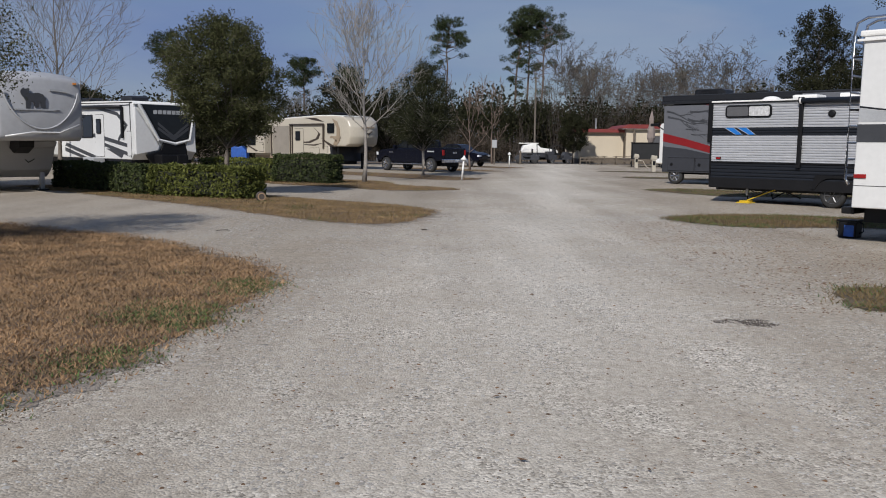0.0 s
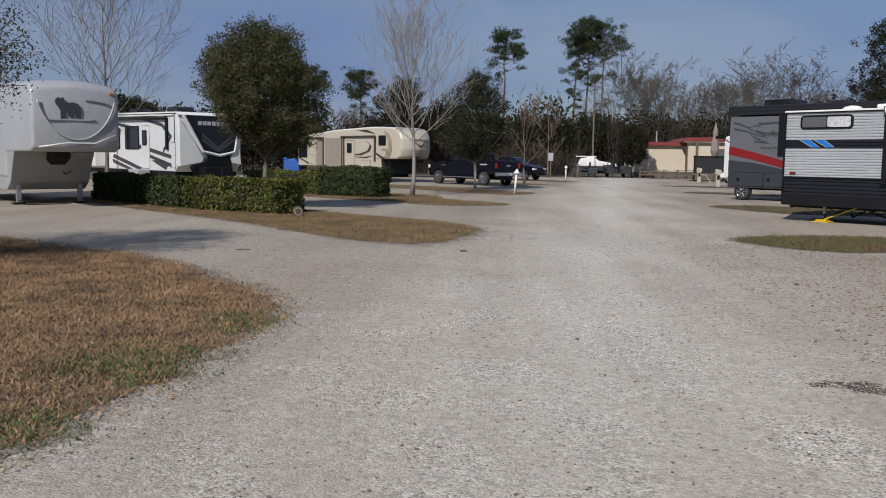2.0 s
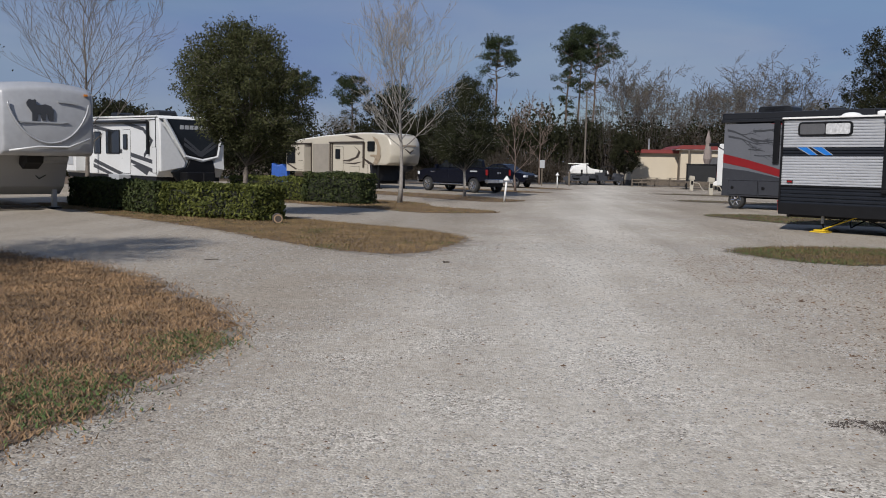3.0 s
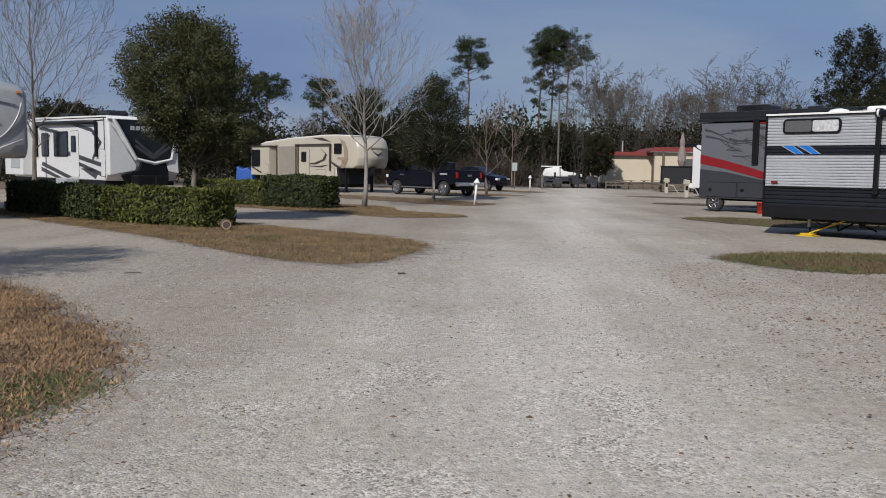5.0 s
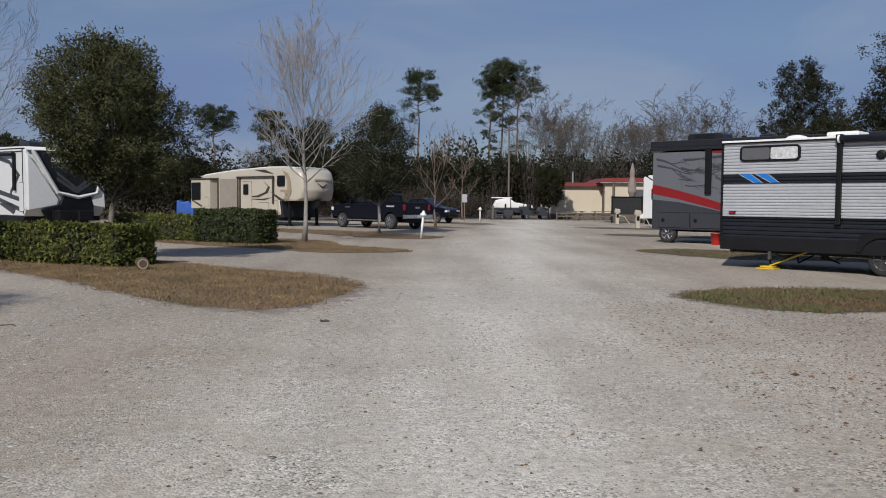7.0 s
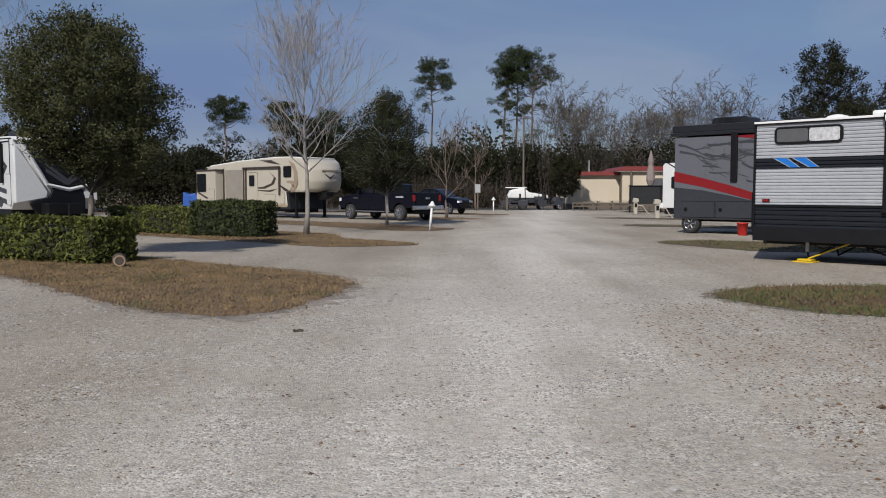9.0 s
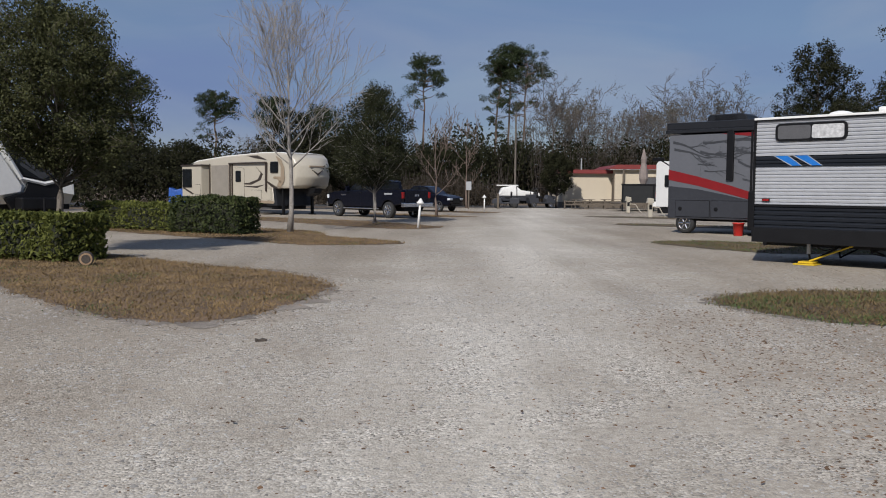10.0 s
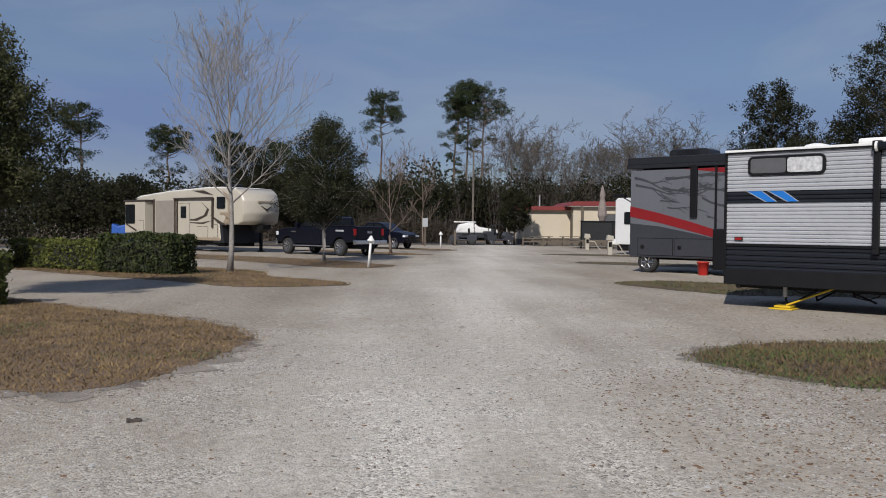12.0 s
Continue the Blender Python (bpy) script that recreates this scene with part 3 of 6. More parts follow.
def blades(poly, count, seed, height, keep=None, fringe=0.13, region=None):
    """Thin grass blades scattered over an outline."""
    rng = np.random.default_rng(seed)
    lo, hi = poly.min(0), poly.max(0)
    if region:
        lo, hi = np.array(region[:2]), np.array(region[2:])
    x, y = rng.uniform(lo[0], hi[0], count), rng.uniform(lo[1], hi[1], count)
    ok = inside(poly, x, y)
    if keep is not None:
        ok &= keep(x, y, rng)
    x, y = x[ok], y[ok]
    k = len(x)
    x, y = x + rng.normal(size=k) * fringe, y + rng.normal(size=k) * fringe
    a, h = rng.uniform(0, 2 * np.pi, k), height * rng.uniform(0.4, 1.2, k)
    lean = rng.normal(size=(k, 2)) * h[:, None] * 0.8
    w = 0.004 + 0.006 * rng.random(k)
    base = np.column_stack([x, y, np.full(k, 0.009)])
    du = np.column_stack([np.cos(a) * w, np.sin(a) * w, np.zeros(k)])
    tip = base + np.column_stack([lean, h])
    return np.stack([base - du, base + du, tip], 1).reshape(-1, 3), np.arange(3 * k).reshape(k, 3)


sheet("ground", [(-700, -60), (700, -60), (700, 1200), (-700, 1200)], -0.03, SOIL, "leaf-littered brown earth reaching to the woods")
lot = smooth_outline([(-30, -12), (0, -14), (30, -12), (34, 20), (30, 50), (24, 71), (14, 75), (6, 76), (-2, 72), (-10, 70), (-22, 64), (-28, 40), (-32, 15)], 0.25, 3, 22)
sheet("gravel_lot", lot, 0.0, GRAVEL, "pale crushed-stone gravel road and camping pads", "gravel")
sheet("asphalt_road", smooth_outline([(-40, 76), (0, 77.5), (14, 77), (40, 75), (42, 84), (12, 88), (-40, 88)], 0.1, 5), -0.012, ASPHALT, "dark asphalt cross road beyond the gravel", "road")

ISLANDS = []


def island(key, outline, count, tall):
    ISLANDS.append((key, outline, count, tall))


island("near", [(-2.55, 6.6), (-3.0, 7.7), (-3.9, 8.8), (-5.8, 10.9), (-8.6, 12.6), (-13, 15), (-16, 12), (-10, 4), (-6, 0.6), (-4, -0.5), (-3.15, 1.2), (-2.7, 2.4), (-2.5, 3.6), (-2.4, 5.0)], 150000, 0.034)
island("first", [(-0.65, 17.2), (-1.0, 18.3), (-1.8, 19.5), (-3.4, 20.8), (-5.2, 22.4), (-9, 25.6), (-13, 29), (-16, 27.5), (-12.5, 24), (-9.4, 21), (-6.4, 18.1), (-3.6, 14.9), (-2.0, 13.7), (-1.25, 14.3), (-0.8, 15.8)], 110000, 0.032)
island("second", [(0.15, 28.0), (-0.8, 29.6), (-2.2, 31.0), (-3.6, 34.6), (-8, 37.5), (-13, 40), (-14, 38), (-9.5, 33), (-4.4, 28.7), (-2.6, 27.0), (-0.8, 27.1)], 30000, 0.05)
island("third", [(1.3, 38.2), (0.6, 39.6), (-1.5, 43.2), (-5, 46.5), (-10, 50), (-11, 48), (-5.5, 42), (-1.5, 37.2), (0.2, 36.3)], 9000, 0.05)
island("fourth", [(3.2, 51.0), (2.4, 52.6), (0.6, 54.6), (-3, 58), (-4.5, 57), (-1.5, 53), (0.8, 50.5)], 4000, 0.05)
island("fifth", [(5.2, 59.5), (4.8, 61.5), (2.5, 64), (-2, 68), (-3, 66.5), (1, 61.5), (3.6, 58.8)], 3000, 0.05)
island("right_near", [(4.1, 5.75), (4.6, 6.15), (6.5, 5.9), (9, 3.5), (8.5, 1.5), (6, 3.6), (4.4, 4.3), (3.95, 4.9)], 26000, 0.05)
island("right_first", [(4.75, 15.9), (5.6, 16.75), (6.9, 17.1), (8.6, 16.6), (13, 14.6), (16, 11.5), (14, 10.2), (9.5, 13.4), (7.2, 13.8), (5.9, 13.75), (5.0, 14.6)], 60000, 0.05)
island("right_second", [(7.2, 29.1), (8.4, 29.9), (9.9, 29.4), (13, 27), (18, 23), (16.5, 21.5), (11.5, 24.4), (9.0, 24.9), (8.1, 26.3), (7.4, 27.8)], 20000, 0.05)
island("right_third", [(9.0, 42.5), (10.5, 43.0), (13, 41.5), (18, 37), (16, 36), (11, 39.6), (9.2, 41)], 3500, 0.05)
island("right_fourth", [(9.5, 53.0), (11.5, 53.8), (15, 52), (20, 48), (18, 46.5), (13, 50), (10.2, 51.8)], 2500, 0.05)
DRY = {"near", "first", "second", "third", "fourth", "fifth"}
for key, pts, count, tall in ISLANDS:
    outline = smooth_outline(pts, 0.27 if key == "near" else 0.16, len(key) + 7)
    if key in ("near", "first", "right_first"):
        mid_ = np.array(pts, float).mean(0)
        sheet("soil_margin", smooth_outline(mid_ + (np.array(pts, float) - mid_) * 1.035, 0.32, len(key) + 3), 0.004, MARGIN, "grey-brown trodden soil round a lawn patch", "soil")
    bed = sheet("grass_island", outline, 0.008, DRY_SOD if key in DRY else OLIVE_SOD, "patch of winter-brown lawn edged by gravel" if key in DRY else "strip of leaf-strewn soil and thin grass in the gravel", "lawn")
    tagged(part("dry_grass", blades(outline, count * (2 if key in DRY else 1), 11 + len(key), tall, None, 0.2 if key == "near" else 0.13, (-10.5, -1, -1.5, 14) if key == "near" else None), (DRY_GRASS if key == "near" else TAN_GRASS) if key in DRY else OLIVE_GRASS, bed, "straw-brown dormant grass"), "", "", "", "stuff")
    edge = np.array(pts).mean(0)

    def rim(x, y, rng, key=key):
        v = np.array([noise.noise(Vector((a * 1.1, b * 1.1, 4.0))) for a, b in zip(x, y)])
        green = v > (0.02 if key.startswith("right") else 0.36)
        if key == "near":
            green = (v > -0.18 + 0.42 * np.maximum(0, 0.2 * y - 3.3 - x)) & (y < 6.8)
        return green

    tagged(part("green_grass", blades(outline, 60000 if key == "near" else count, 31 + len(key), tall * 0.9, rim, 0.16, (-5.5, 0.2, -1.5, 6.8) if key == "near" else None), GREEN_GRASS, bed, "low green weeds"), "", "", "", "stuff")


def scatter(name, region, count, size, seed, material, label, flat=0.45, shape="stone", keep=None):
    rng = np.random.default_rng(seed)
    x, y = rng.uniform(region[0], region[1], count), rng.uniform(region[2], region[3], count)
    if keep is not None:
        ok = keep(x, y)
        x, y = x[ok], y[ok]
    k = len(x)
    s_ = size * rng.lognormal(0, 0.38, k)
    if shape == "stone":
        o = np.array([(1, 0, 0), (0, 1, 0), (-1, 0, 0), (0, -1, 0), (0, 0, 1)], float)
        v = o[None] * (1 + 0.35 * rng.uniform(-1, 1, (k, 5, 1)))
        a = rng.uniform(0, 2 * np.pi, k)
        c, sn = np.cos(a)[:, None], np.sin(a)[:, None]
        v = np.stack([v[..., 0] * c - v[..., 1] * sn, v[..., 0] * sn + v[..., 1] * c, v[..., 2] * flat], -1) * s_[:, None, None]
        v += np.stack([x, y, s_ * 0.02], -1)[:, None]
        f = np.array([(0, 1, 4), (1, 2, 4), (2, 3, 4), (3, 0, 4)])
        faces = (np.arange(k)[:, None, None] * 5 + f[None]).reshape(-1, 3)
        data = (v.reshape(-1, 3), faces)
    else:
        vv, qq = leaves(np.column_stack([x, y, np.full(k, 0.014)]), size, rng, slim=0.55)
        vv[:, 2] = 0.014 + np.abs(vv[:, 2] - 0.014) * 0.35
        data = (vv, qq)
    return tagged(part(name, data, material, None, label), "", name.replace("_", " "), "", "stuff")


def off_islands(x, y):
    ok = np.ones(len(x), bool)
    for key, pts, _, _ in ISLANDS:
        ok &= ~inside(np.array(pts, float), x, y)
    return ok


def stony(x, y):
    v = np.array([noise.noise(Vector((a * 0.55, b * 0.55, 9.0))) + 0.5 * noise.noise(Vector((a * 2.0, b * 2.0, 2.0))) for a, b in zip(x, y)])
    return off_islands(x, y) & (v + 0.45 * np.sin(x * 9137.0 + y * 7211.0) > -0.12)


scatter("loose_gravel", (-5, 5.5, 0, 9.5), 95000, 0.0070, 1, STONE, "loose pale gravel stones on the driveway", 0.42, keep=stony)
scatter("loose_gravel", (-5, 6.5, 0, 13), 7000, 0.0105, 12, STONE, "loose pale gravel stones on the driveway", 0.4, keep=stony)
scatter("loose_gravel", (-6, 7.5, 9.5, 17), 75000, 0.0080, 2, STONE, "loose pale gravel stones on the driveway", 0.42, keep=stony)
scatter("loose_gravel", (-9, 11, 15, 28), 24000, 0.0105, 13, STONE, "loose pale gravel stones on the driveway", 0.42, keep=stony)
scatter("fallen_leaves", (-6, 8, -3, 22), 420, 0.028, 3, LITTER, "scattered brown fallen leaves on gravel", shape="leaf", keep=off_islands)
scatter("fallen_leaves", (3.0, 6.5, 5, 14), 420, 0.022, 4, LITTER, "scattered brown fallen leaves on gravel", shape="leaf", keep=off_islands)
scatter("fallen_leaves", (4.5, 16, 11, 17.2), 22000, 0.030, 5, LITTER, "brown oak leaves lying on thin grass", shape="leaf", keep=lambda x, y: ~off_islands(x, y))
scatter("fallen_leaves", (-10, 3, 26, 42), 7000, 0.04, 6, LITTER, "brown oak leaves lying on thin grass", shape="leaf", keep=lambda x, y: ~off_islands(x, y))


def blotch(x, y):
    v = np.array([noise.noise(Vector((p * 4.0, q * 4.0, 1.0))) + 0.6 * noise.noise(Vector((p * 13.0, q * 13.0, 3.0))) for p, q in zip(x, y)])
    return ((x - 2.55) / 0.27) ** 2 + ((y - 4.05) / 0.13) ** 2 < 0.6 + 2.0 * v + 0.6 * np.sin(x * 9137.0 + y * 7211.0)


scatter("dark_crumbs", (2.0, 3.1, 3.7, 4.4), 9000, 0.0055, 21, mat("damp_soil", (0.06, 0.045, 0.035), 0.95, scale=8, var=0.4, bump=0, island=0.8), "dark damp soil spilled on the gravel", keep=blotch)
scatter("dark_crumbs", (-7, 9, 0, 24), 15000, 0.0078, 22, LITTER, "dark bark crumbs and twigs on the gravel", keep=off_islands)
scatter("dark_crumbs", (3.0, 6.6, 4.5, 15), 6500, 0.0095, 23, LITTER, "dark bark crumbs and twigs on the gravel", keep=off_islands)


def near_edge(x, y):
    core, c = np.array(ISLANDS[0][1], float), np.array([-6.0, 6.0])
    if y.mean() > 12:
        core, c = np.array(ISLANDS[1][1], float), np.array([-5.0, 19.0])
    v = np.array([noise.noise(Vector((p * 1.6, q * 1.6, 6.0))) for p, q in zip(x, y)])
    return inside(c + (core - c) * 1.11, x, y) & ~inside(c + (core - c) * 0.97, x, y) & (v > -0.1)


scatter("edge_soil", (-7, -1.8, 0, 11.5), 60000, 0.0065, 25, mat("edge_soil", (0.20, 0.16, 0.125), 0.95, scale=5, var=0.4, bump=0, island=0.8, dark=(0.06, 0.045, 0.035)), "dark crumbled soil along the lawn edge", keep=near_edge)
scatter("edge_soil", (-8, -0.2, 13.2, 21), 30000, 0.008, 26, bpy.data.materials["edge_soil"], "dark crumbled soil along the lawn edge", keep=near_edge)


# ---- vehicles and campers; every site lies at the same slant to the road ----
SLANT = -46.0
GAP = 0.006


def decal(pts, material, parent, name="stripe", y=0.0, label=""):
    """Vinyl graphics: a thin flat film on a side wall."""
    return part(name, prism(pts, y - GAP, y + 0.002), material, parent, label)


def wheel(parent, x, y, r, width, rim_material=CHROME, spokes=6, name="wheel"):
    w = part(name, lathe([(r * 0.62, 0.02), (r * 0.86, 0.0), (r * 0.97, 0.03), (r, 0.06), (r, width - 0.06), (r * 0.97, width - 0.03), (r * 0.6, width)], 28, "y"), RUBBER, parent, "black rubber tyre", True)
    w.matrix_basis = pose(x, y, r)
    part("rim", lathe([(0.02, 0.035), (r * 0.2, 0.03), (r * 0.24, 0.07), (r * 0.56, 0.075), (r * 0.6, 0.015), (r * 0.645, 0.012), (r * 0.645, 0.04)], 24, "y"), rim_material, w, "bright alloy rim", True)
    bm = bmesh.new()
    for k in range(spokes):
        a = 2 * math.pi * k / spokes
        c, s_ = math.cos(a), math.sin(a)
        tube([(c * r * 0.15, 0.03, s_ * r * 0.15), (c * r * 0.58, 0.02, s_ * r * 0.58)], r * 0.075, 6, bm)
    part("spokes", bm, rim_material, w)
    return w


def rounded(x0, x1, z0, z1, r, n=5):
    pts = []
    for cx, cz, a0 in ((x1 - r, z0 + r, -90), (x1 - r, z1 - r, 0), (x0 + r, z1 - r, 90), (x0 + r, z0 + r, 180)):
        for k in range(n + 1):
            a = radians(a0 + 90 * k / n)
            pts.append((cx + r * math.cos(a), cz + r * math.sin(a)))
    return pts


def side_window(parent, x0, x1, z0, z1, r=0.08, y=0.0, split=None, rim=BLACK, fillers=None):
    f = part("window", prism(rounded(x0, x1, z0, z1, r), y - 0.035, y + 0.01, 0.008), rim, parent, "black-framed camper window")
    cuts = [x0 + 0.045] + ([split] if split else []) + [x1 - 0.045]
    for i, (a, b) in enumerate(zip(cuts, cuts[1:])):
        part("pane", prism(rounded(a + 0.012, b - 0.012, z0 + 0.045, z1 - 0.045, min(r * 0.6, 0.05)), y - 0.04, y - 0.03), (fillers or [GLASS] * 5)[i], f)
    return f


def hatch(parent, x0, x1, z0, z1, material, y=0.0, name="compartment_door", r=0.05, seam=BLACK):
    part("seal", prism(rounded(x0, x1, z0, z1, r), y - 0.005, y + 0.002), seam, parent)
    d = part(name, prism(rounded(x0 + 0.018, x1 - 0.018, z0 + 0.018, z1 - 0.018, r), y - 0.018, y - 0.002, 0.005), material, parent)
    return d


def rooftop_unit(parent, x, y, z, material, dx=0.75, dy=0.7, dz=0.3, name="air_conditioner"):
    u = part(name, prism([(x - dx / 2, z), (x + dx / 2, z), (x + dx / 2 - 0.05, z + dz * 0.75), (x + dx / 2 - 0.2, z + dz), (x - dx / 2 + 0.1, z + dz), (x - dx / 2 + 0.02, z + dz * 0.8)], y, y + dy, 0.04), material, parent, smooth=False)
    bm = bmesh.new()
    for k in range(5):
        zz = z + 0.05 + 0.035 * k
        box(x - dx * 0.3, x + dx * 0.25, y - 0.006, y + 0.004, zz, zz + 0.014, bm=bm)
    part("grille", bm, BLACK, u)
    return u


def travel_trailer():
    root = thing("travel_trailer", pose(7.6, 22.25, 0, 0, 0, SLANT), "silver ribbed travel trailer with charcoal band and blue flashes", "travel trailer", "parked campers")
    L, W = 8.4, 2.45
    part("body", prism([(0.03, 0.62), (L, 0.62), (L, 2.93), (0.03, 2.93)], 0.03, W - 0.03, 0.01), DARK_SIDING, root)

    def ribbed(z0, z1, y0, flip, step=0.0735):
        k = max(1, round((z1 - z0) / step))
        h = (z1 - z0) / k
        prof = []
        for i in range(k):
            z = z0 + i * h
            prof += [(y0, z), (y0 - flip * 0.006, z + h * 0.50), (y0 - flip * 0.001, z + h * 0.62), (y0 + flip * 0.020, z + h * 0.70), (y0 + flip * 0.020, z + h * 0.86)]
        return prof + [(y0, z1)]

    for z0, z1, material, label in ((1.21, 1.985, SILVER_SIDING, "silver corrugated siding"), (1.985, 2.215, DARK_SIDING, "charcoal corrugated band"), (2.215, 2.95, SILVER_SIDING, "silver corrugated siding"), (0.61, 1.21, DARK_SIDING, "charcoal corrugated skirt")):
        for y0, flip in ((0.0, 1), (W, -1)):
            prof = ribbed(z0, z1, y0, flip, 0.098 if z1 < 1.3 else 0.0735)
            bm = bmesh.new()
            rows = [[bm.verts.new((x, y, z)) for y, z in prof] for x in (0.025, L)]
            for i in range(len(prof) - 1):
                bm.faces.new((rows[0][i], rows[1][i], rows[1][i + 1], rows[0][i + 1]))
            part("siding", bm, material, root, label)
        bm = bmesh.new()
        prof = ribbed(z0, z1, 0.0, 1, 0.098 if z1 < 1.3 else 0.0735)
        rows = [[bm.verts.new((y + 0.0, x, z)) for y, z in prof] for x in (0.0, W)]
        for i in range(len(prof) - 1):
            bm.faces.new((rows[0][i], rows[1][i], rows[1][i + 1], rows[0][i + 1]))
        part("siding", bm, material, root, label)
    part("corner_trim", box(-0.02, 0.03, -0.025, 0.02, 0.6, 2.96, 0.006), BLACK, root, "black corner moulding")
    part("belt_rail", box(0.0, L, -0.028, 0.0, 1.175, 1.225, 0.006), BLACK, root, "black belt moulding")
    part("roof", prism([(-0.02, 2.95), (L, 2.95), (L, 3.0), (-0.02, 3.0)], -0.03, W + 0.03, 0.012), WHITE_PAINT, root, "white roof membrane with white edge rail")
    part("drip_rail", box(0.0, 2.62, -0.045, -0.028, 2.925, 2.955, 0.004), BLACK, root)
    part("underbelly", prism([(-0.01, 0.44), (L, 0.44), (L, 0.74), (-0.01, 0.74)], -0.02, W + 0.02, 0.012), BLACK_METAL, root)
    side_window(root, 0.44, 1.86, 2.50, 2.86, 0.10, -0.004, 1.17, fillers=[CURTAIN, BLIND])
    for dx in (0.0, 0.40):
        c = decal([(0.44 + dx, 2.21), (0.70 + dx, 2.21), (0.98 + dx, 2.01), (0.80 + dx, 2.01)], BLUE, root, "flash", -0.006, "bright blue slanted flash")
        decal([(0.41 + dx, 2.21), (0.44 + dx, 2.21), (0.80 + dx, 2.01), (0.77 + dx, 2.01)], LIGHT_DECAL, root, "flash_edge", -0.006)
        decal([(0.70 + dx, 2.21), (0.72 + dx, 2.21), (1.00 + dx, 2.01), (0.98 + dx, 2.01)], LIGHT_DECAL, root, "flash_edge", -0.006)
    lamp = part("marker_light", box(0.2, 0.36, -0.035, -0.01, 1.28, 1.345, 0.008), BLACK, root)
    part("lens", box(0.215, 0.345, -0.045, -0.034, 1.29, 1.335, 0.006), RED_LENS, lamp)
    for x in (2.72, 6.9):
        arm = part("awning_arm", box(x - 0.055, x + 0.055, -0.09, -0.012, 1.17, 2.98, 0.012), BLACK, root, "black folded awning arm")
        part("bracket", box(x - 0.075, x + 0.075, -0.13, -0.012, 2.86, 3.03, 0.02), BLACK, arm)
        part("foot", box(x - 0.06, x + 0.06, -0.10, -0.012, 1.08, 1.17, 0.01), BLACK_METAL, arm)
    roll = part("awning_roll", tube([(2.74, -0.1, 2.93), (6.88, -0.1, 2.93)], 0.075, 14), DARK_SIDING, root, "rolled charcoal awning", True)
    part("end_cap", lathe([(0.02, 0), (0.09, 0.0), (0.09, 0.04), (0.02, 0.05)], 16, "x", (2.70, -0.1, 2.93)), WHITE_PAINT, roll)
    sp = part("speaker", lathe([(0.10, 0.0), (0.10, -0.03), (0.07, -0.05), (0.02, -0.05)], 18, "y", (3.55, -0.005, 2.57)), BLACK, root, "round black outdoor speaker", True)
    part("cone", lathe([(0.06, -0.051), (0.02, -0.042)], 14, "y", (3.55, -0.005, 2.57)), BLACK_METAL, sp)
    for x in (3.65, 4.55):
        wheel(root, x, 0.06, 0.345, 0.22, STEEL_DARK, 6)
    arch = [(3.1, 0.5)] + [(3.65 - 0.46 * math.cos(a), 0.36 + 0.46 * math.sin(a)) for a in np.linspace(0.3, 1.5, 6)] + [(4.55 + 0.46 * math.sin(a), 0.36 + 0.46 * math.cos(a)) for a in np.linspace(0.07, 1.27, 6)] + [(5.1, 0.5), (5.0, 0.90), (3.2, 0.90)]
    part("fender", prism(arch, -0.05, 0.02, 0.008), BLACK, root, "black wheel-arch skirt")
    rooftop_unit(root, 5.0, 0.8, 3.0, BLACK, name="air_conditioner")
    dome = part("roof_vent", lathe([(0.27, 3.0), (0.27, 3.06), (0.2, 3.12), (0.08, 3.15), (0.01, 3.155)], 20, "z", (1.3, 1.1, 0)), WHITE_PAINT, root, "white domed roof vent", True)
    part("vent_lid", box(2.3, 3.0, 0.25, 0.9, 3.01, 3.12, 0.05), WHITE_PAINT, root)
    part("vent_lid", box(3.5, 4.1, 0.5, 1.0, 3.01, 3.15, 0.05), WHITE_PAINT, root)
    part("sewer_pipe", tube([(0.45, 0.25, 0.48), (0.30, 0.1, 0.43), (0.27, 0.0, 0.42)], 0.05, 10), BLACK_METAL, root)
    part("frame_rail", box(0.1, L, 0.45, 0.53, 0.36, 0.5), BLACK_METAL, root)
    part("frame_rail", box(0.1, L, 1.9, 1.98, 0.36, 0.5), BLACK_METAL, root)
    for y in (0.42, 2.0):
        jack = part("stabiliser_jack", tube([(1.02, y, 0.5), (1.02, y, 0.22)], 0.045, 10), STEEL, root, "steel stabiliser jack")
        part("screw", tube([(1.02, y, 0.24), (1.06, y, 0.05)], 0.022, 8), BLACK_METAL, jack)
        part("brace", tube([(1.05, y, 0.06), (1.75, y, 0.46)], 0.02, 6), BLACK_METAL, jack)
    hose = part("cable", tube([(1.2, 0.3, 0.5), (1.25, 0.28, 0.36), (1.4, 0.28, 0.31), (1.55, 0.3, 0.36), (1.6, 0.3, 0.5)], 0.012, 6), BLACK_METAL, root)
    part("cable", tube([(2.2, 0.3, 0.5), (2.3, 0.28, 0.3), (2.5, 0.28, 0.26), (2.7, 0.3, 0.34), (2.8, 0.3, 0.5)], 0.012, 6), BLACK_METAL, root)
    part("scissor_arm", tube([(1.9, 0.5, 0.48), (2.6, 0.5, 0.2)], 0.02, 6), BLACK_METAL, root)
    part("scissor_arm", tube([(2.6, 0.5, 0.48), (2.2, 0.5, 0.3)], 0.02, 6), BLACK_METAL, root)
    # yellow pad and strap stand on the ground beneath
    pad = thing("yellow_jack_pad", pose(7.6, 22.25, 0, 0, 0, SLANT) @ pose(1.04, 0.3, 0), "yellow plastic jack pad with a yellow brace bar on gravel", "jack pad")
    part("pad", box(-0.22, 0.22, -0.18, 0.2, 0.0, 0.03, 0.012), YELLOW, pad)
    part("pad_block", box(-0.14, 0.16, -0.12, 0.16, 0.035, 0.075, 0.012), YELLOW, pad)
    part("brace_bar", tube([(0.05, -0.02, 0.08), (0.95, 0.05, 0.46)], 0.018, 8), YELLOW, pad)
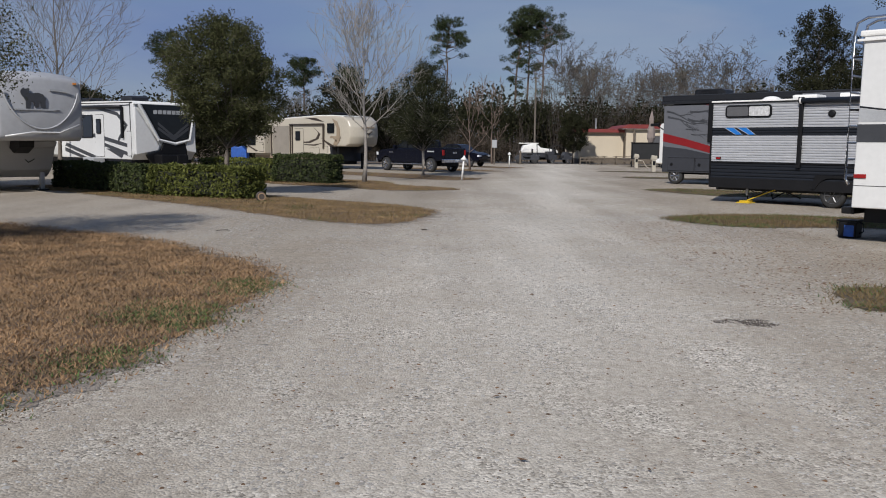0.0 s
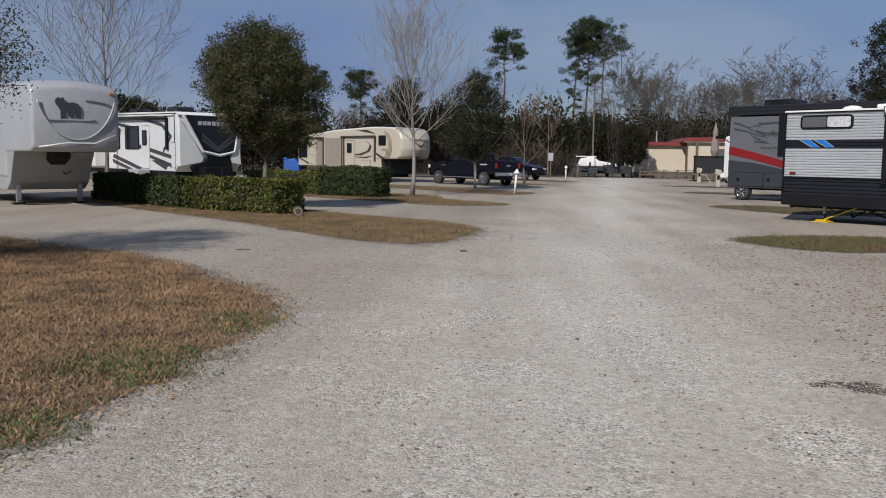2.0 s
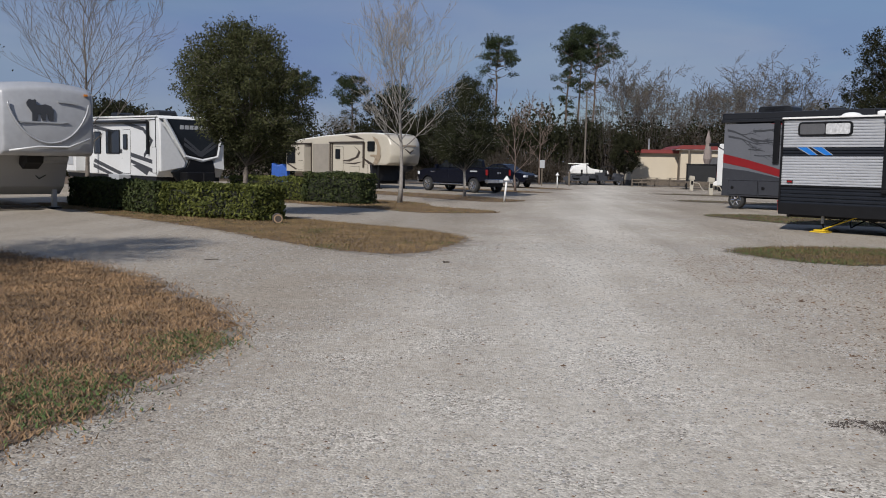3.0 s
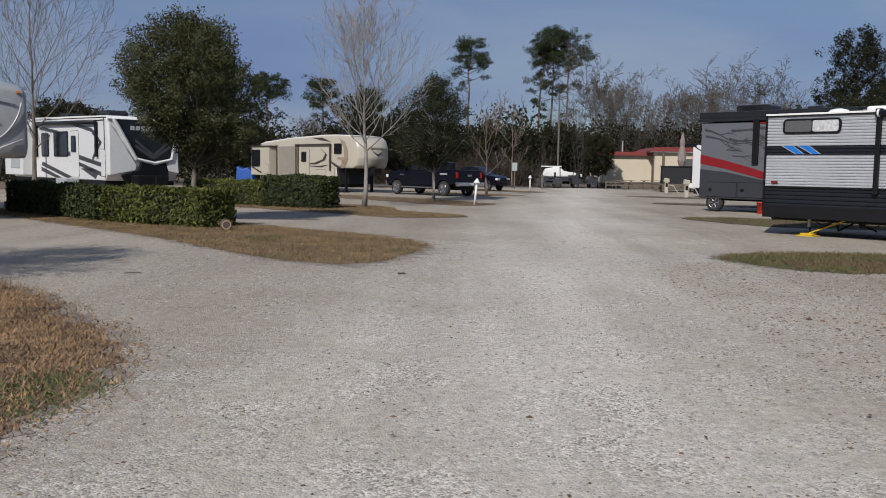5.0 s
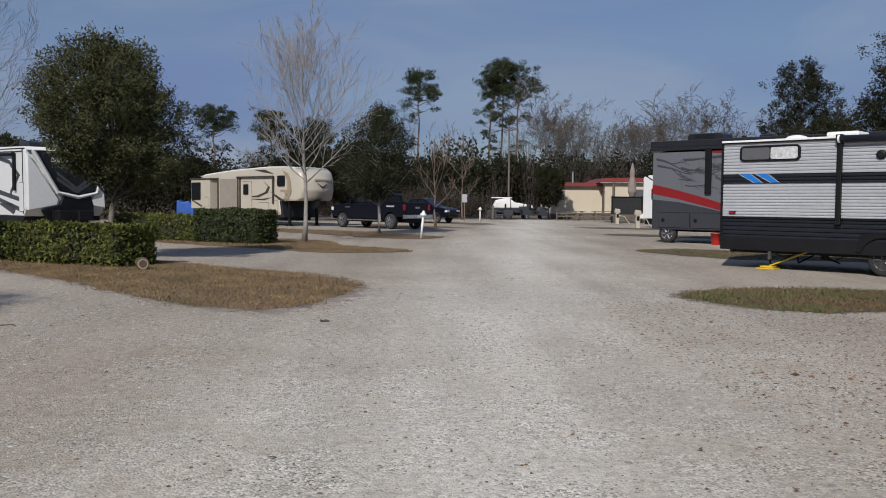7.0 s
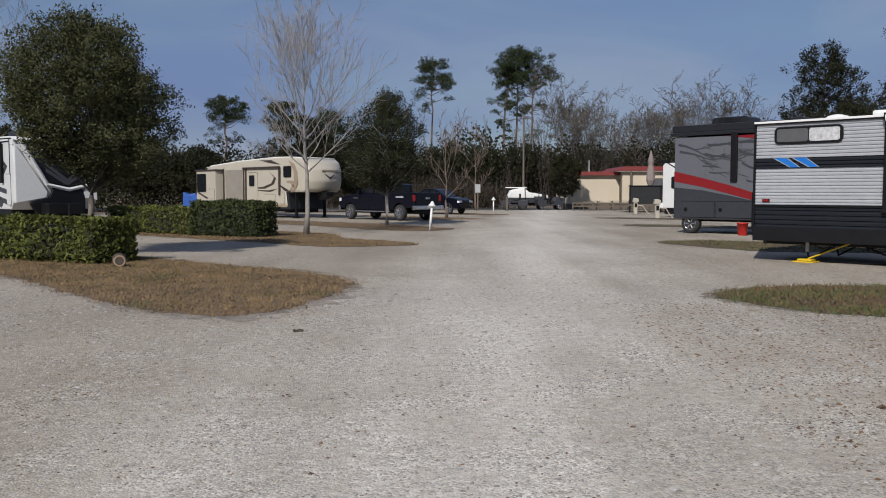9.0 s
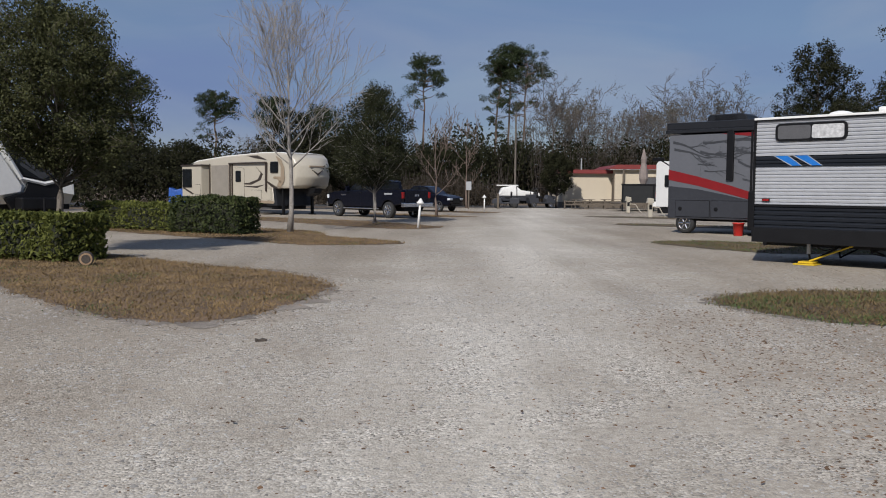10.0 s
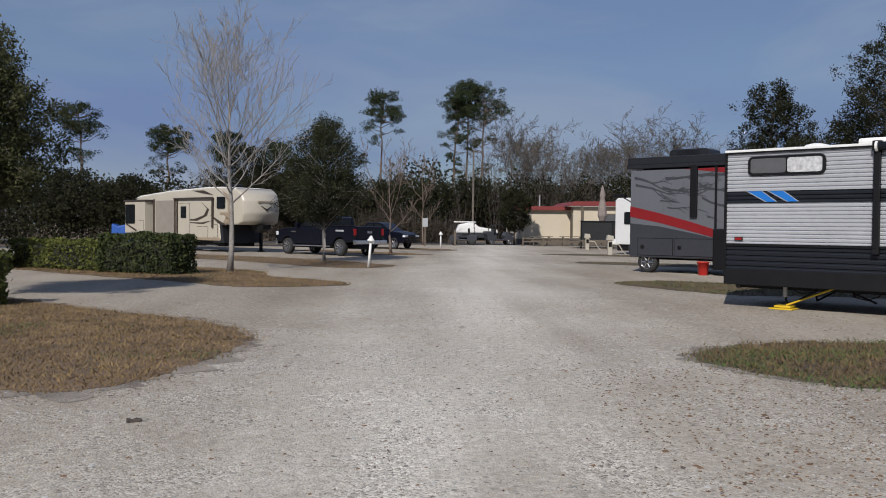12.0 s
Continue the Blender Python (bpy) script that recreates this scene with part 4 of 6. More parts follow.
    return root


def motorhome():
    root = thing("motorhome", pose(9.3, 35.0, 0, 0, 0, SLANT), "grey motorhome with red swoosh and branch graphics beside another camper", "motorhome", "parked campers")
    L, W = 9.2, 2.5
    y0 = 0.45
    part("body", prism([(0.35, 0.75), (L, 0.75), (L, 3.82), (0.3, 3.82), (0.2, 3.6), (0.25, 1.4)], y0, y0 + W, 0.05), GREY_GEL, root)
    sl = part("slide_out", box(0.0, 5.4, 0.0, 0.8, 0.52, 3.45, 0.025), GREY_GEL, root, "grey slide-out room")
    part("slide_roof", prism([(-0.12, 3.50), (5.5, 3.50), (5.5, 3.62), (-0.12, 3.62)], -0.08, 0.6, 0.02), CHARCOAL, root, "dark slide-out topper")
    part("awning_case", box(-0.12, 6.0, 0.0, 0.55, 3.62, 3.88, 0.03), CHARCOAL, root, "charcoal roof edge and awning case")
    part("roof", box(0.2, L, y0, y0 + W, 3.80, 3.90, 0.04), CHARCOAL, root)
    decal([(0.0, 2.24), (0.0, 1.88), (1.1, 1.68), (2.2, 1.42), (3.5, 1.1), (5.4, 0.7), (5.4, 0.95), (3.5, 1.34), (2.2, 1.72), (1.1, 2.0)], RED, root, "swoosh", 0.0, "red sweeping stripe")
    decal([(2.0, 3.44), (3.3, 3.28), (5.4, 2.9), (5.4, 3.25), (3.6, 3.44)], RED, root, "swoosh", 0.0, "red sweeping stripe")
    decal([(0.0, 1.66), (0.0, 1.22), (2.9, 1.22), (2.2, 1.36), (1.1, 1.56)], MID_GREY, root, "swoosh", 0.001, "dark grey sweeping stripe")
    part("lower_panel", box(0.005, 5.4, -0.012, 0.0, 0.54, 1.22, 0.004), MID_GREY, root, "dark grey lower panels")
    rng = np.random.default_rng(8)
    count = [0]

    def stroke(x, z, ang, length, w, depth):
        """One tapering twig of the graphic, with side twigs."""
        up, dn, p, q, a = [], [], x, z, ang
        for k in range(6):
            t = k / 5
            ww = w * (1 - 0.85 * t)
            up.append((p, q + ww)), dn.append((p, q - ww))
            if depth and k in (2, 3, 4):
                stroke(p, q, a + rng.uniform(0.25, 0.6) * rng.choice((-1, 1)), length * rng.uniform(0.35, 0.6), w * 0.55, depth - 1)
            a += rng.normal() * 0.12
            p, q = p + math.cos(a) * length / 5, q + math.sin(a) * length / 5
        if max(u[0] for u in up) < 5.3 and max(u[1] for u in up) < 3.4 and min(u[1] for u in dn) > 2.1 - 0.25 * (x - 1):
            count[0] += 1
            decal(up + dn[::-1], GREY_DECAL, root, "branch_graphic", -0.0002 * (count[0] % 20), "dark grey twig graphics")

    for x, z, an in ((0.15, 3.2, -0.05), (0.2, 2.95, -0.08), (0.5, 2.7, 0.02), (1.2, 2.85, -0.25), (1.3, 3.15, -0.2), (2.5, 2.9, -0.4), (2.6, 2.5, -0.35), (2.5, 3.2, -0.3), (1.4, 2.5, -0.35)):
        stroke(x, z, an, rng.uniform(1.5, 2.0), 0.045, 2)
    part("awning_arm", box(2.22, 2.46, -0.09, -0.01, 1.86, 3.56, 0.015), BLACK, root, "black slide window column")
    part("awning_arm", box(3.05, 3.12, -0.05, -0.01, 1.1, 3.5, 0.01), BLACK, root)
    for x0, x1 in ((0.3, 1.62), (1.66, 3.5), (3.54, 5.2)):
        d = hatch(root, x0, x1, 0.58, 1.17, MID_GREY, -0.013, "compartment_door", 0.02)
        part("latch", lathe([(0.07, 0), (0.07, -0.02), (0.04, -0.026)], 16, "y", (x0 + 0.2, -0.03, 0.87)), BLACK, d)
    rooftop_unit(root, 1.8, 0.7, 3.9, CHARCOAL, 1.5, 0.8, 0.26)
    part("roof_vent", box(3.8, 4.3, 0.9, 1.4, 3.9, 4.03, 0.05), CHARCOAL, root)
    wheel(root, 0.62, 0.06, 0.36, 0.26, CHROME, 6)
    wheel(root, 6.4, 0.75, 0.39, 0.26, CHROME, 6)
    part("chassis", box(0.2, 8.8, 0.9, 2.6, 0.42, 0.78, 0.02), BLACK_METAL, root)
    part("bumper", box(-0.1, 0.35, 0.55, 2.85, 0.5, 0.85, 0.05), CHARCOAL, root)
    m = part("mirror", box(-0.75, -0.3, 0.1, 0.2, 2.55, 2.68, 0.02), BLACK, root, "black side mirror arm")
    part("strut", tube([(-0.45, 0.15, 2.6), (0.1, 0.3, 2.25)], 0.025, 6), BLACK, m)
    part("landing_leg", tube([(3.55, 0.3, 0.6), (3.55, 0.3, 0.02)], 0.06, 10), STEEL, root)
    part("cover_panel", box(3.05, 3.6, -0.16, -0.02, 0.2, 1.5, 0.05), BLACK, root, "black rear wheel cover")
    return root


def red_bucket():
    root = thing("bucket", pose(11.15, 33.05, 0), "red plastic bucket standing on gravel", "bucket")
    part("shell", lathe([(0.14, 0.0), (0.145, 0.01), (0.18, 0.40), (0.195, 0.40), (0.195, 0.44), (0.17, 0.44), (0.15, 0.06), (0.01, 0.05)], 20), mat("red_plastic", (0.5, 0.02, 0.015), 0.45, scale=5, var=0.15), root, "", True)
    part("handle", tube([(0.19 * math.cos(a), 0.03, 0.40 - 0.16 * math.sin(a)) for a in np.linspace(0, math.pi, 9)], 0.008, 6), STEEL, root)


def fifth_wheel_right():
    root = thing("fifth_wheel", pose(6.64, 10.95, 0, 0, 0, SLANT), "white fifth-wheel camper with grey stripes and a rear ladder", "fifth wheel", "parked campers")
    L, W = 9.5, 2.45
    part("body", prism([(0.0, 0.62), (L, 0.62), (L, 3.55), (0.12, 3.55), (0.04, 3.5)], 0.0, W, 0.03), WHITE_GEL, root)
    part("roof", box(-0.02, L, -0.03, W + 0.03, 3.50, 3.60, 0.03), WHITE_PAINT, root)
    part("gutter", box(-0.05, L, -0.05, 0.0, 3.42, 3.46, 0.006), WHITE_PAINT, root)
    decal([(0.02, 2.04), (L, 2.04), (L, 1.74), (0.02, 1.74)], GREY_DECAL, root, "stripe", 0.0, "dark grey stripe")
    decal([(0.04, 2.31), (0.9, 2.2), (L, 2.16), (L, 2.08), (0.04, 2.08)], LIGHT_DECAL, root, "stripe", 0.0, "pale grey stripe")
    decal([(0.04, 2.32), (0.9, 2.21), (L, 2.17), (L, 2.19), (0.9, 2.23), (0.04, 2.35)], CHARCOAL, root, "stripe", -0.001)
    part("marker_light", box(0.02, 0.22, -0.025, 0.0, 1.13, 1.20, 0.008), RED_LENS, root, "red marker light")
    part("seam", box(0.0, 0.7, -0.006, 0.0, 1.0, 1.008), BLACK, root)
    hatch(root, 0.7, 1.7, 0.72, 1.55, WHITE_GEL, 0.0, "compartment_door", 0.08, LIGHT_DECAL)
    part("latch", box(0.8, 0.88, -0.03, -0.016, 1.1, 1.22, 0.005), BLACK, root)
    lad = part("ladder", tube([(-0.20, 0.35, 1.0), (-0.26, 0.35, 1.1), (-0.26, 0.35, 3.55), (-0.22, 0.35, 3.78), (-0.05, 0.35, 3.86), (0.7, 0.35, 3.86), (0.75, 0.35, 3.6)], 0.025, 10), CHROME, root, "bright tubular ladder", True)
    part("rail", tube([(-0.20, 0.80, 1.0), (-0.26, 0.80, 1.1), (-0.26, 0.80, 3.55), (-0.22, 0.80, 3.78), (-0.05, 0.80, 3.86), (0.7, 0.80, 3.86), (0.75, 0.80, 3.6)], 0.025, 10), CHROME, lad, "", True)
    for k in range(9):
        z = 1.15 + 0.29 * k
        part("rung", tube([(-0.26, 0.35, z), (-0.26, 0.80, z)], 0.02, 8), CHROME, lad)
    for z in (1.3, 2.3, 3.2):
        part("standoff", tube([(-0.26, 0.35, z), (0.02, 0.35, z)], 0.018, 8), BLACK, lad)
    part("bumper", box(-0.22, 0.0, 0.15, W - 0.15, 0.5, 0.62, 0.02), BLACK_METAL, root)
    part("chassis", box(0.1, L, 0.35, W - 0.35, 0.36, 0.62), BLACK_METAL, root)
    leg = part("jack", tube([(0.9, 0.3, 0.62), (0.9, 0.3, 0.03)], 0.06, 10), BLACK_METAL, root)
    part("jack_plate", box(0.75, 1.05, 0.15, 0.45, 0.0, 0.03, 0.005), BLACK_METAL, leg)
    for x in (4.2, 5.1):
        wheel(root, x, 0.06, 0.38, 0.24)
    bag = thing("blue_tote", pose(7.12, 11.95, 0, 0, 0, SLANT) @ Matrix.Scale(0.8, 4), "dark tote bin with a blue side under a camper", "tote")
    part("bin", box(-0.2, 0.2, -0.2, 0.2, 0.0, 0.38, 0.04), BLACK, bag)
    part("blue_side", box(-0.06, 0.16, -0.21, -0.198, 0.04, 0.30, 0.004), BLUE_TARP, bag, "blue panel")
    part("lid", box(-0.22, 0.22, -0.22, 0.22, 0.38, 0.42, 0.015), BLACK, bag)
    for x in (-0.26, 0.26):
        part("handle", tube([(x * 0.8, 0, 0.36), (x * 1.15, 0, 0.33), (x * 1.15, 0, 0.16), (x * 0.8, 0, 0.10)], 0.014, 6), BLACK, bag)


def fifth_wheel_left():
    root = thing("fifth_wheel", pose(-13.72, 21.6, 0, 0, 0, SLANT), "pearl-grey fifth-wheel camper with a bear picture on its nose", "fifth wheel", "parked campers")
    W = 2.45
    pearl = mat("pearl_gelcoat", (0.36, 0.365, 0.375), 0.3, scale=0.7, var=0.1, fine=6, bump=0.02)
    outline = [(-2.6, 1.65), (0.30, 1.65), (0.48, 1.74), (0.55, 2.0), (0.52, 3.0), (0.40, 3.42), (0.1, 3.58), (-2.6, 3.72), (-9.5, 3.8), (-9.5, 0.85), (-2.6, 0.85)]
    shell = prism(outline, 0.0, W, 0.10, 4)
    bmesh.ops.subdivide_edges(shell, edges=[e for e in shell.edges if abs(e.verts[0].co.y - e.verts[1].co.y) > 1.5], cuts=7)
    for v in shell.verts:
        q = 1 - ((v.co.y - W / 2) / (W / 2)) ** 2
        v.co.z += 0.2 * q * max(0, v.co.z - 2.9)
        if v.co.x > 0:
            v.co.x += 0.10 * q - 0.06
    part("body", shell, pearl, root, "", True)
    part("lower_body", prism([(-9.5, 0.45), (-2.75, 0.45), (-2.3, 0.7), (-1.75, 1.66), (-9.5, 1.66)], 0.04, W - 0.04, 0.03), mat("grey_lower_panels", (0.31, 0.31, 0.305), 0.4, scale=1, var=0.1), root, "grey lower panels")
    f = 0.60
    sweep = [(f, 0.12, 3.3), (f + 0.01, 0.16, 2.75), (f + 0.02, 0.5, 2.25), (f + 0.02, 1.2, 2.0), (f + 0.02, 1.85, 2.25), (f + 0.01, 2.2, 2.75), (f, 2.25, 3.3)]
    sweep = [(f - 0.075 * ((y - W / 2) / (W / 2)) ** 2 + 0.005, y, z) for y, z in ((W / 2 + 1.07 * math.sin(t), 3.15 - 1.15 * math.cos(t) ** 1.3) for t in np.linspace(-1.5, 1.5, 25))]
    part("cap_moulding", tube(sweep, 0.028, 8), pearl, root, "raised curved moulding", True)
    low = [(f - 0.02, 0.15, 1.78), (f, 0.9, 1.9), (f, 1.7, 1.9), (f - 0.02, 2.3, 2.15)]
    part("cap_moulding", tube(low, 0.025, 8), WHITE_GEL, root, "raised curved moulding", True)
    bx, bz = 0.62, 2.60
    bear = [(0.02, 0.40), (0.0, 0.50), (0.05, 0.58), (0.09, 0.60), (0.11, 0.57), (0.17, 0.58), (0.20, 0.60), (0.23, 0.55), (0.22, 0.46), (0.30, 0.44), (0.45, 0.47), (0.58, 0.42), (0.64, 0.30), (0.63, 0.02), (0.52, 0.02), (0.50, 0.18), (0.46, 0.20), (0.44, 0.03), (0.36, 0.03), (0.33, 0.20), (0.26, 0.18), (0.24, 0.0), (0.13, 0.0), (0.13, 0.22), (0.08, 0.32)]
    part("bear_picture", frontal([(bx + 1.1 * y, bz + z) for y, z in bear], f - 0.04, f + 0.008), GREY_DECAL, root, "dark bear outline picture")
    part("shading", frontal([(bx - 0.25, bz - 0.01), (bx + 1.1, bz - 0.01), (bx + 0.9, bz - 0.05), (bx - 0.1, bz - 0.05)], f - 0.04, f + 0.004), LIGHT_DECAL, root)
    part("lettering_bar", frontal([(1.45, 3.2), (2.05, 3.17), (2.05, 3.11), (1.45, 3.14)], f - 0.06, f - 0.02), LIGHT_DECAL, root)
    part("clearance_light", box(0.40, 0.46, 2.2, 2.3, 3.36, 3.42, 0.006), AMBER_LENS, root)
    part("awning_post", box(-0.05, 0.12, W, W + 0.1, 1.9, 3.45, 0.02), WHITE_PAINT, root, "white awning post")
    part("pin_box", prism([(-1.9, 1.66), (-0.9, 1.66), (-0.95, 1.45), (-1.5, 1.25), (-1.9, 1.4)], 1.0, 1.45, 0.02), BLACK_METAL, root)
    part("propane_cover", prism([(-2.45, 1.30), (-1.6, 1.48), (-1.5, 1.64), (-2.45, 1.64)], 1.35, 2.35, 0.04), pearl, root)
    part("hose", tube([(-2.1, 1.5, 1.45), (-2.12, 1.48, 1.1), (-2.1, 1.62, 0.95), (-2.1, 1.8, 1.05), (-2.1, 1.85, 1.45)], 0.018, 6), BLACK, root)
    for y in (0.25, W - 0.35):
        leg = part("landing_leg", box(-2.6, -2.46, y, y + 0.14, 0.06, 0.9, 0.01), STEEL, root)
        part("foot", box(-2.7, -2.36, y - 0.1, y + 0.24, 0.0, 0.06, 0.01), BLACK_METAL, leg)
    for x in (-6.2, -5.2):
        wheel(root, x, 0.06, 0.38, 0.24)
    part("step", box(-2.4, -1.9, 0.3, 1.6, 0.10, 0.15, 0.01), BLACK_METAL, root)


def toy_hauler():
    root = thing("toy_hauler", pose(-13.82, 32.5, 0, 0, 0, SLANT), "white toy-hauler trailer with black slashes and a big dark nose panel", "travel trailer", "parked campers")
    W, x1 = 2.75, 0.75
    part("body", prism([(-10.9, 0.9), (x1 - 0.4, 0.9), (x1 - 0.1, 1.2), (x1, 2.4), (x1 - 0.15, 3.25), (-7.5, 3.42), (-10.9, 3.3)], 0.0, W, 0.05), WHITE_GEL, root)
    part("roof", prism([(-10.9, 3.32), (-7.5, 3.44), (x1 - 0.15, 3.29), (x1 - 0.05, 3.22), (x1 - 0.2, 3.34), (-7.5, 3.52), (-10.9, 3.4)], -0.02, W + 0.02), WHITE_PAINT, root)
    part("slide_out", box(-10.6, -8.0, -0.5, 0.1, 1.0, 3.15, 0.03), WHITE_GEL, root, "white slide-out room")
    part("slide_panel", box(-9.6, -8.3, -0.53, -0.49, 1.3, 2.7, 0.02), LIGHT_DECAL, root)
    # nose: dark windshield panel, white outline, black chin
    f = x1 + 0.03
    part("nose_panel", frontal([(0.25, 3.2), (2.55, 3.2), (2.62, 2.9), (2.4, 1.75), (1.75, 1.6), (1.05, 1.72), (0.35, 2.9)], f - 0.25, f, 0.02), GLASS, root, "black glossy nose panel")
    edge = [(f + 0.01, y, z) for y, z in ((0.2, 3.2), (0.4, 2.85), (1.02, 1.74), (1.75, 1.58), (2.42, 1.74), (2.66, 2.9), (2.6, 3.2))]
    part("nose_outline", tube(edge, 0.075, 6), WHITE_GEL, root, "white raised nose outline")
    part("chin", frontal([(0.7, 0.75), (2.3, 0.75), (2.3, 1.3), (2.2, 1.65), (1.75, 1.52), (1.25, 1.65), (1.1, 1.3), (0.5, 1.1)], f - 0.2, f + 0.01, 0.02), BLACK, root, "black lower nose")
    part("cheek", frontal([(0.02, 1.12), (1.0, 1.3), (1.05, 1.5), (0.3, 2.7), (0.02, 3.1)], f - 0.3, f + 0.005, 0.03), WHITE_GEL, root)
    part("cheek", frontal([(W - 0.02, 1.2), (W - 0.6, 1.3), (W - 0.45, 1.6), (W - 0.1, 2.7)], f - 0.3, f + 0.005, 0.03), WHITE_GEL, root)
    for k in range(2):
        part("chevron", frontal([(1.0, 2.5 - 0.2 * k), (1.7, 1.95 - 0.12 * k), (2.4, 2.5 - 0.2 * k), (2.4, 2.38 - 0.2 * k), (1.7, 1.82 - 0.12 * k), (1.0, 2.38 - 0.2 * k)], f, f + 0.008), GREY_DECAL, root)
    for k in range(8):
        y = 0.82 + 0.205 * k
        part("lettering_bar", frontal([(y, 2.82), (y + 0.16, 2.82), (y + 0.17, 2.98), (y + 0.01, 2.98)], f, f + 0.012), LIGHT_DECAL, root)
    for y in (-0.012, W + 0.004):
        part("corner_trim", box(x1 - 0.42, x1 - 0.36, y, y + 0.008, 1.0, 3.28), BLACK, root, "black corner moulding")
    part("belt_trim", box(-7.2, x1 - 0.42, -0.012, 0.0, 3.16, 3.2), BLACK, root)
    inner = [(f + 0.03, y, z) for y, z in ((0.34, 3.18), (0.50, 2.85), (1.06, 1.86), (1.75, 1.70), (2.36, 1.86), (2.54, 2.9), (2.5, 3.18))]
    part("nose_line", tube(inner, 0.03, 6), BLACK, root, "black inner line")
    part("front_box", box(f, f + 0.7, 0.8, 2.0, 0.75, 1.12, 0.04), BLACK, root, "black battery and propane box")
    part("tongue", tube([(f - 0.2, 1.375, 0.66), (f + 1.4, 1.375, 0.62)], 0.07, 8), BLACK_METAL, root)
    part("tongue_jack", tube([(f + 1.0, 1.375, 1.1), (f + 1.0, 1.375, 0.03)], 0.045, 10), BLACK_METAL, root)
    # side: door, windows, slashes
    dr = hatch(root, -3.3, -2.35, 0.98, 2.85, WHITE_GEL, 0.0, "entry_door", 0.1)
    side_window(dr, -3.1, -2.62, 2.0, 2.65, 0.06, -0.02)
    side_window(root, -5.25, -3.55, 1.82, 2.85, 0.08, 0.0)
    side_window(root, -6.85, -5.95, 1.82, 2.82, 0.08, 0.0)
    for pts in ([(-4.6, 1.85), (-3.5, 1.85), (0.0, 1.42), (0.45, 1.52), (-3.4, 2.02)], [(-3.4, 1.62), (0.1, 1.05), (0.5, 1.15), (-3.0, 1.70)], [(-7.0, 1.45), (-3.7, 0.92), (-3.2, 1.0), (-6.8, 1.60)], [(-7.0, 1.2), (-5.1, 0.92), (-4.4, 0.95), (-7.0, 1.38)], [(-0.9, 2.9), (0.1, 2.35), (-0.9, 1.6), (-0.9, 1.8), (-0.2, 2.35), (-0.9, 2.7)], [(-3.2, 3.1), (-0.9, 2.75), (-0.9, 2.9), (-2.6, 3.14)], [(-7.2, 3.0), (-4.4, 2.72), (-4.0, 2.8), (-6.8, 3.12)], [(-2.2, 1.35), (-0.6, 0.95), (-0.3, 1.2), (-0.9, 1.35)]):
        decal(pts, GREY_DECAL, root, "slash", 0.0, "black slashed graphics")
    awn = part("awning_roll", tube([(-7.4, -0.1, 3.25), (-0.35, -0.1, 3.12)], 0.08, 12), CHARCOAL, root, "rolled charcoal awning", True)
    part("awning_arm", box(-0.42, -0.26, -0.1, -0.01, 1.8, 3.12, 0.01), BLACK, root, "black awning arm")
    part("awning_arm", box(-7.48, -7.36, -0.1, -0.01, 1.8, 3.2, 0.01), BLACK, root, "black awning arm")
    hatch(root, 0.0, 0.42, 1.05, 2.1, WHITE_GEL, 0.0)
    rooftop_unit(root, -1.8, 0.8, 3.32, CHARCOAL, 1.1, 0.8, 0.34)
    rooftop_unit(root, -6.5, 0.8, 3.42, CHARCOAL, 0.9, 0.8, 0.3)
    part("chassis", box(-10.5, 0.2, 0.4, W - 0.4, 0.6, 0.92), BLACK_METAL, root)
    part("dark_skirt", box(-10.8, 0.3, 0.02, W - 0.02, 0.72, 0.95, 0.02), BLACK, root)
    part("entry_step", box(-3.5, -2.3, -0.55, -0.02, 0.5, 0.95, 0.04), LIGHT_DECAL, root, "grey folding entry steps")
    for x in (-6.6, -5.7, -4.8):
        wheel(root, x, 0.06, 0.38, 0.24)


